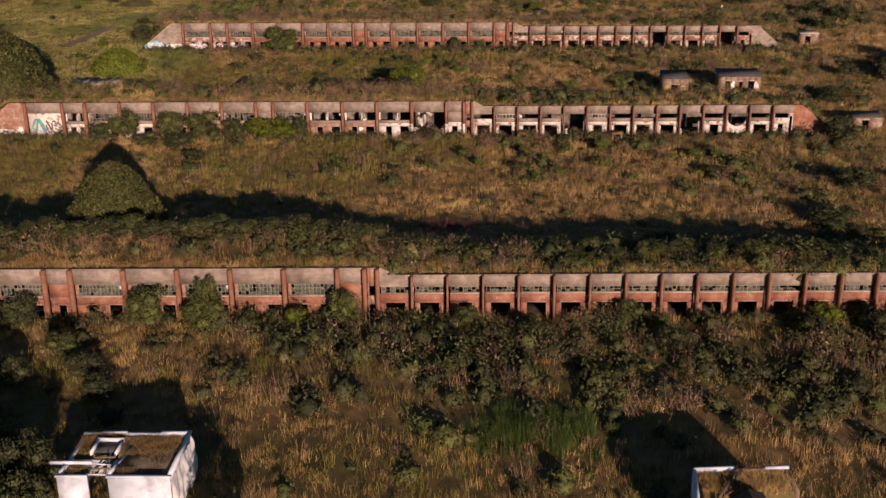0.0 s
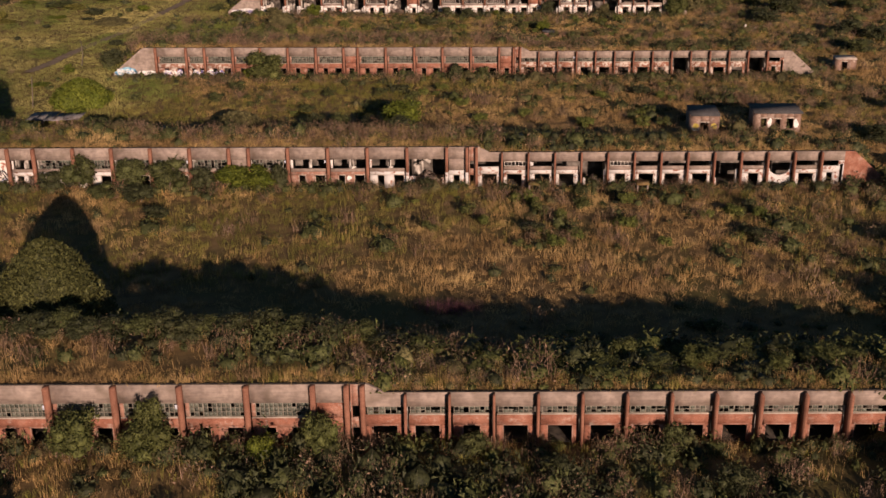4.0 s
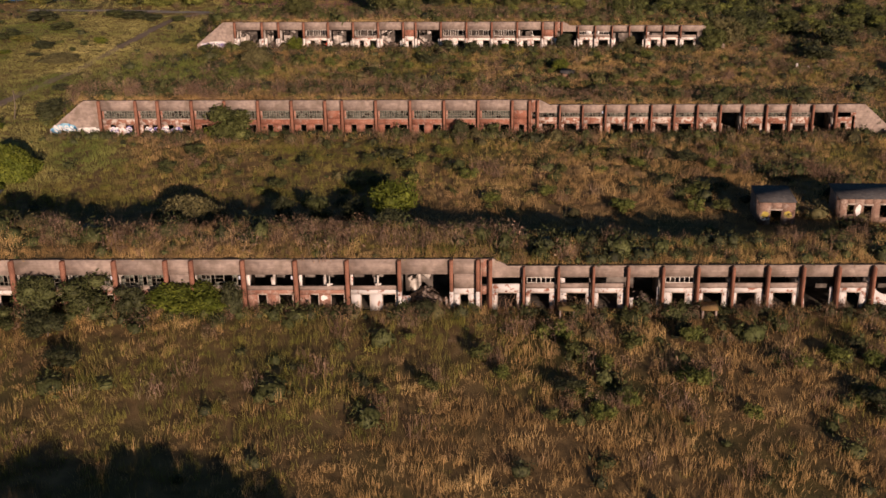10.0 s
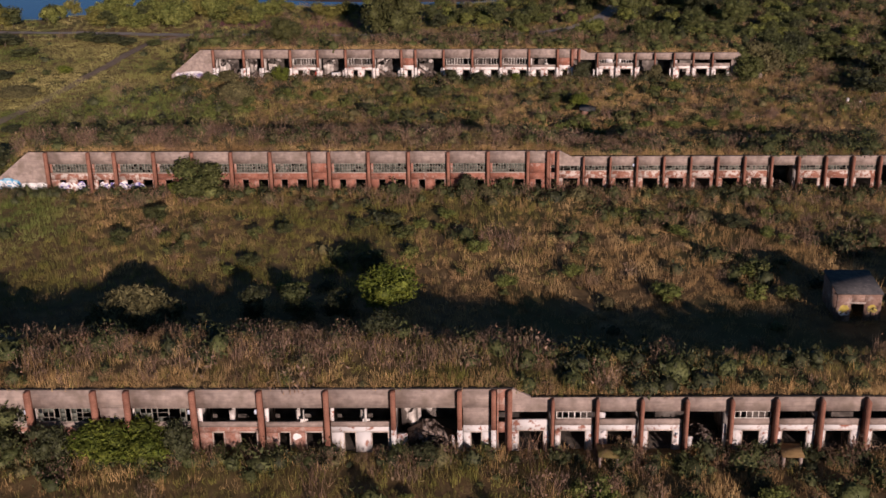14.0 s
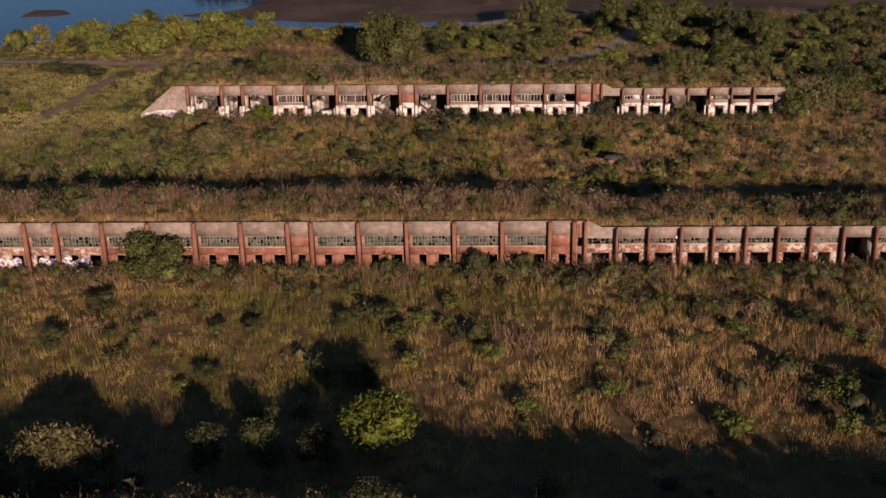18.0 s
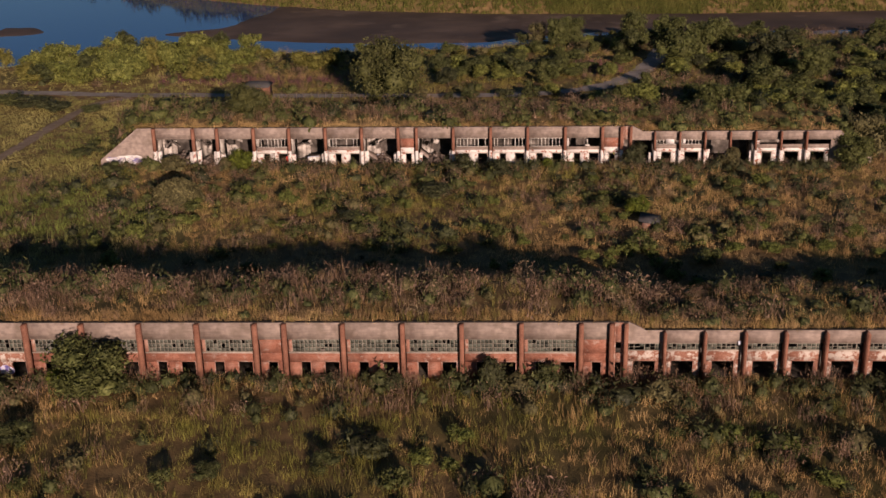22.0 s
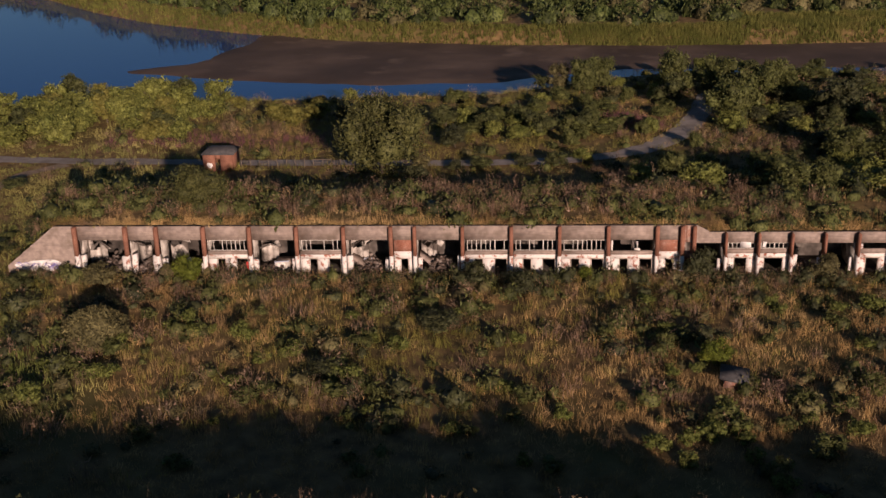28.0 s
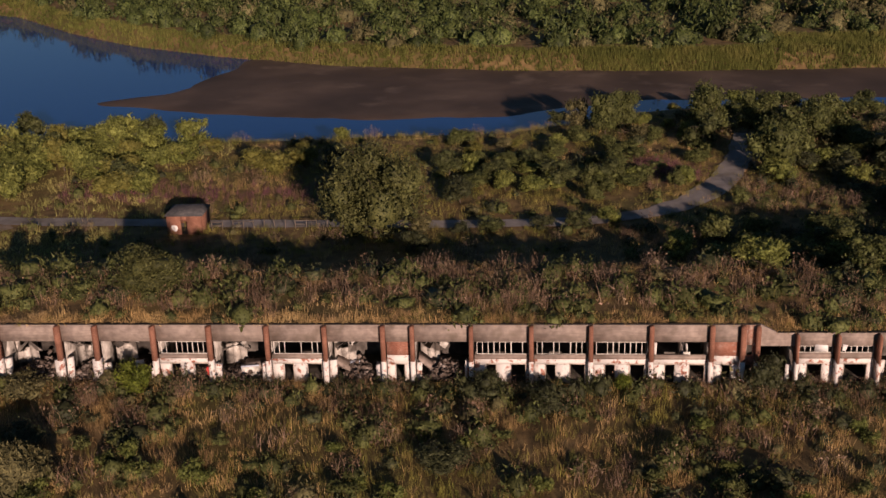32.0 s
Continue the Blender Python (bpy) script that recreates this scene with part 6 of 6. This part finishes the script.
for k, (x, y) in enumerate(((10.8, -78.6), (27.0, -77.9))):
    p = at_ground("shelter_porch", x, y, 0, "small concrete porch half buried in weeds", "porch", 0, "concrete porches")
    boxes("side", [(0, 0.18, 0, 2.0, -0.3, 1.1)], CONCRETE, p, wear=0.02)
    boxes("side", [(1.55, 1.73, 0, 2.0, -0.3, 1.1)], CONCRETE, p, wear=0.02)
    boxes("roof", [(-0.08, 1.81, -0.08, 2.0, 1.102, 1.24)], EARTH, p, "roof slab under soil and moss", wear=0.04)
for k, (x, y, w, h) in enumerate(((67.2, 50.2, 0.4, 1.9), (75.6, 61.0, 0.5, 1.7), (69.4, 51.0, 1.6, 0.9))):
    p = at_ground("wall_remnant", x, y, 20 * k, "isolated white wall remnant among bushes", "ruin", 0, "white wall remnants")
    boxes("masonry", [(0, w, 0, 0.35, -0.3, h)], DULL_WHITE, p, wear=0.06)
for k, (x, y, h) in enumerate(((-84.5, -29.2, 6.2), (-88.5, 9.6, 5.6))):
    p = at_ground("pole", x, y, 0, "bare weathered timber pole in the meadow", "pole", 0, "timber poles")
    tvv, tff = trunk_mesh(np.random.default_rng(k + 2), h / 0.55, 0.14, 0)
    part("shaft", mesh_of("shaft", tvv, tff, WOOD, True), p)

# spray paint on the workshop walls
RANGE_OBS = [o for o in bpy.data.objects if o.name.startswith("workshop_range")]
RANGE_OBS.sort(key=lambda o: o.matrix_world.translation.y)
r2, r3, r4 = RANGE_OBS[1:4]
blob("graffiti", r3, -83.6, 1.2, 2.6, 1.2, -0.006, BLUE_SPRAY, "large blue and white graffiti", 11)
blob("graffiti", r3, -79.2, 1.0, 2.2, 0.7, -0.006, WHITE_SPRAY, "pale graffiti", 12)
for k, (cx, mt) in enumerate(((-74.6, VIOLET_SPRAY), (-71.9, VIOLET_SPRAY), (-68.2, WHITE_SPRAY), (-65.2, WHITE_SPRAY), (-62.8, VIOLET_SPRAY))):
    blob("graffiti", r3, cx, 1.0, 0.8 + 0.2 * (k % 2), 0.7, -0.03, mt, "graffiti tag on the brickwork", 20 + k)
blob("graffiti", r2, -82.0, 1.0, 3.2, 0.8, -0.006, WHITE_SPRAY, "pale graffiti on the wing wall", 31)
blob("graffiti", r2, -78.3, 1.3, 0.8, 1.0, -0.006, WHITE_SPRAY, "pale graffiti on the wing wall", 32)
tag(r2, -83.8, -78.4, 0.5, 1.5, -0.014, VIOLET_SPRAY, "violet graffiti loops", 33)
tag(r2, -76.2, -73.6, 0.8, 3.6, 0.006, TEAL_SPRAY, "teal graffiti loops on a white wall", 34, 0.3)
tag(r2, -73.6, -70.6, 1.0, 3.2, 0.002, BLACK_SPRAY, "black graffiti loops on a white wall", 35, 0.2)
tag(r2, -75.0, -71.0, 0.6, 1.6, -0.002, VIOLET_SPRAY, "violet graffiti loops on a white wall", 36, 0.24)
blob("graffiti", r4, -82.2, 1.0, 3.6, 0.9, -0.006, WHITE_SPRAY, "white and blue graffiti", 41)
blob("graffiti", r4, -80.2, 0.9, 0.9, 0.5, -0.009, VIOLET_SPRAY, "faded violet graffiti", 42)
blob("graffiti", r4, -54.75, 1.1, 0.28, 0.55, -0.035, RED_SPRAY, "patch of red spray paint", 43)
tag(r3, -85.6, -81.6, 0.6, 1.8, -0.014, WHITE_SPRAY, "white graffiti loops over blue", 45, 0.2)
tag(r3, -75.4, -71.2, 0.5, 1.5, -0.04, WHITE_SPRAY, "pale graffiti loops", 46, 0.16)
tag(r3, -69.0, -62.2, 0.5, 1.5, -0.04, VIOLET_SPRAY, "violet graffiti loops", 47, 0.14)
tag(r4, -85.4, -79.2, 0.5, 1.5, -0.018, VIOLET_SPRAY, "faded violet graffiti loops", 48, 0.1)
sign_x = -18.0
blob("graffiti", r2, sign_x, 1.55, 0.42, 0.42, -0.03, WHITE_SPRAY, "white painted ring", 44)

# rubble in the gutted bays


def rubble(r, u, v, w, h, n, seed):
    g = np.random.default_rng(seed)
    vs, fs = [], []
    for k in range(n):
        c = np.array([g.normal(0, w * 0.4), g.normal(0, 0.8), 0])
        c[2] = max(0.0, h * (1 - abs(c[0]) / w) * g.random())
        s = g.uniform(0.06, 0.3, 3) * np.array([1, 1, 0.6])
        q = np.array([(x, y, z) for z in (-1, 1) for x, y in ((-1, -1), (1, -1), (1, 1), (-1, 1))], dtype=float) * s + g.normal(0, 0.04, (8, 3))
        m = np.array(Euler(g.uniform(-0.7, 0.7, 3)).to_matrix())
        fs += [[len(vs) * 8 + i for i in f] for f in BOX]
        vs.append(q @ m.T + c)
    ob = tagged(new("rubble_heap", mesh_of("rubble_heap", np.concatenate(vs), fs, RUBBLE)), "heap of broken brick, plaster and concrete", "rubble", "rubble heaps in gutted bays", "stuff")
    ob.matrix_world = r["m"] @ pose(u, v, 0.12)
    return ob


for k, (i, u, w, h) in enumerate(((1, -6.0, 2.4, 2.0), (3, -73.5, 2.6, 1.4), (3, -68.2, 1.6, 1.2), (3, -63.2, 2.4, 1.2), (3, -51.2, 2.2, 0.9), (3, -39.2, 2.4, 1.5), (3, -30.2, 2.6, 1.6), (1, 19.3, 1.6, 1.0), (2, 35.3, 1.4, 0.9), (3, 3.2, 1.5, 1.2), (3, 15.3, 1.6, 1.2), (1, -73.4, 2.6, 1.2), (1, -68, 1.6, 1.0))):
    rubble(RANGES[i], u, 1.8, w, h * 0.9, 170, 60 + k)
for k, (i, u, w, ry) in enumerate(((1, -5.2, 3.0, 24), (3, -50.2, 2.0, -4), (3, -40.5, 2.2, 38), (3, -72.0, 3.4, -33), (3, -31.5, 3.2, 40), (1, -7.0, 2.0, -30))):
    p = tagged(new("fallen_slab"), "fallen concrete slab leaning in a gutted bay", "slab", "fallen slabs")
    p.matrix_world = RANGES[i]["m"] @ pose(u, 1.9, 1.0, 12, ry, 5)
    boxes("slab_body", [(-w / 2, w / 2, -0.8, 0.8, -0.12, 0.12)], CONCRETE, p, wear=0.06)

# small white boxes on pillars and a few boards and cabinets
r1 = RANGE_OBS[0]
for o, us in ((r1, (-27.2, -15.1)), (r2, (-42.2, -27.2, -21.1)), (r3, (13.3,))):
    for u in us:
        boxes("junction_box", [(u - 0.62, u - 0.3, -0.16, -0.02, 3.95, 4.38)], WHITEWALL, o, "small white electrical box", wear=0.01)
boxes("window_board", [(7.2, 8.5, 0.02, 0.05, 3.5, 4.2)], WHITE_SPRAY, r4, "white board left in a window", wear=0.04)
boxes("window_board", [(9.9, 10.3, 0.02, 0.05, 3.5, 4.25)], WHITE_SPRAY, r4, "white board left in a window", wear=0.04)
for i, u, v, w, h in ((3, -50.6, 1.2, 1.9, 0.85), (3, -62.6, 1.6, 0.9, 1.1), (3, -39.6, 2.2, 1.0, 0.9)):
    p = tagged(new("abandoned_cabinet"), "overturned white metal cabinet in a gutted bay", "cabinet", "abandoned cabinets")
    p.matrix_world = RANGES[i]["m"] @ pose(u, v, 0.35, 0, 0, 12)
    boxes("cabinet_body", [(-w / 2, w / 2, -0.3, 0.3, -0.3, h)], WHITEWALL, p, wear=0.03)
    boxes("cabinet_door", [(-w / 2 + 0.05, w / 2 - 0.05, -0.345, -0.302, -0.25, h - 0.06)], WHITE_STEEL, p, wear=0.02)
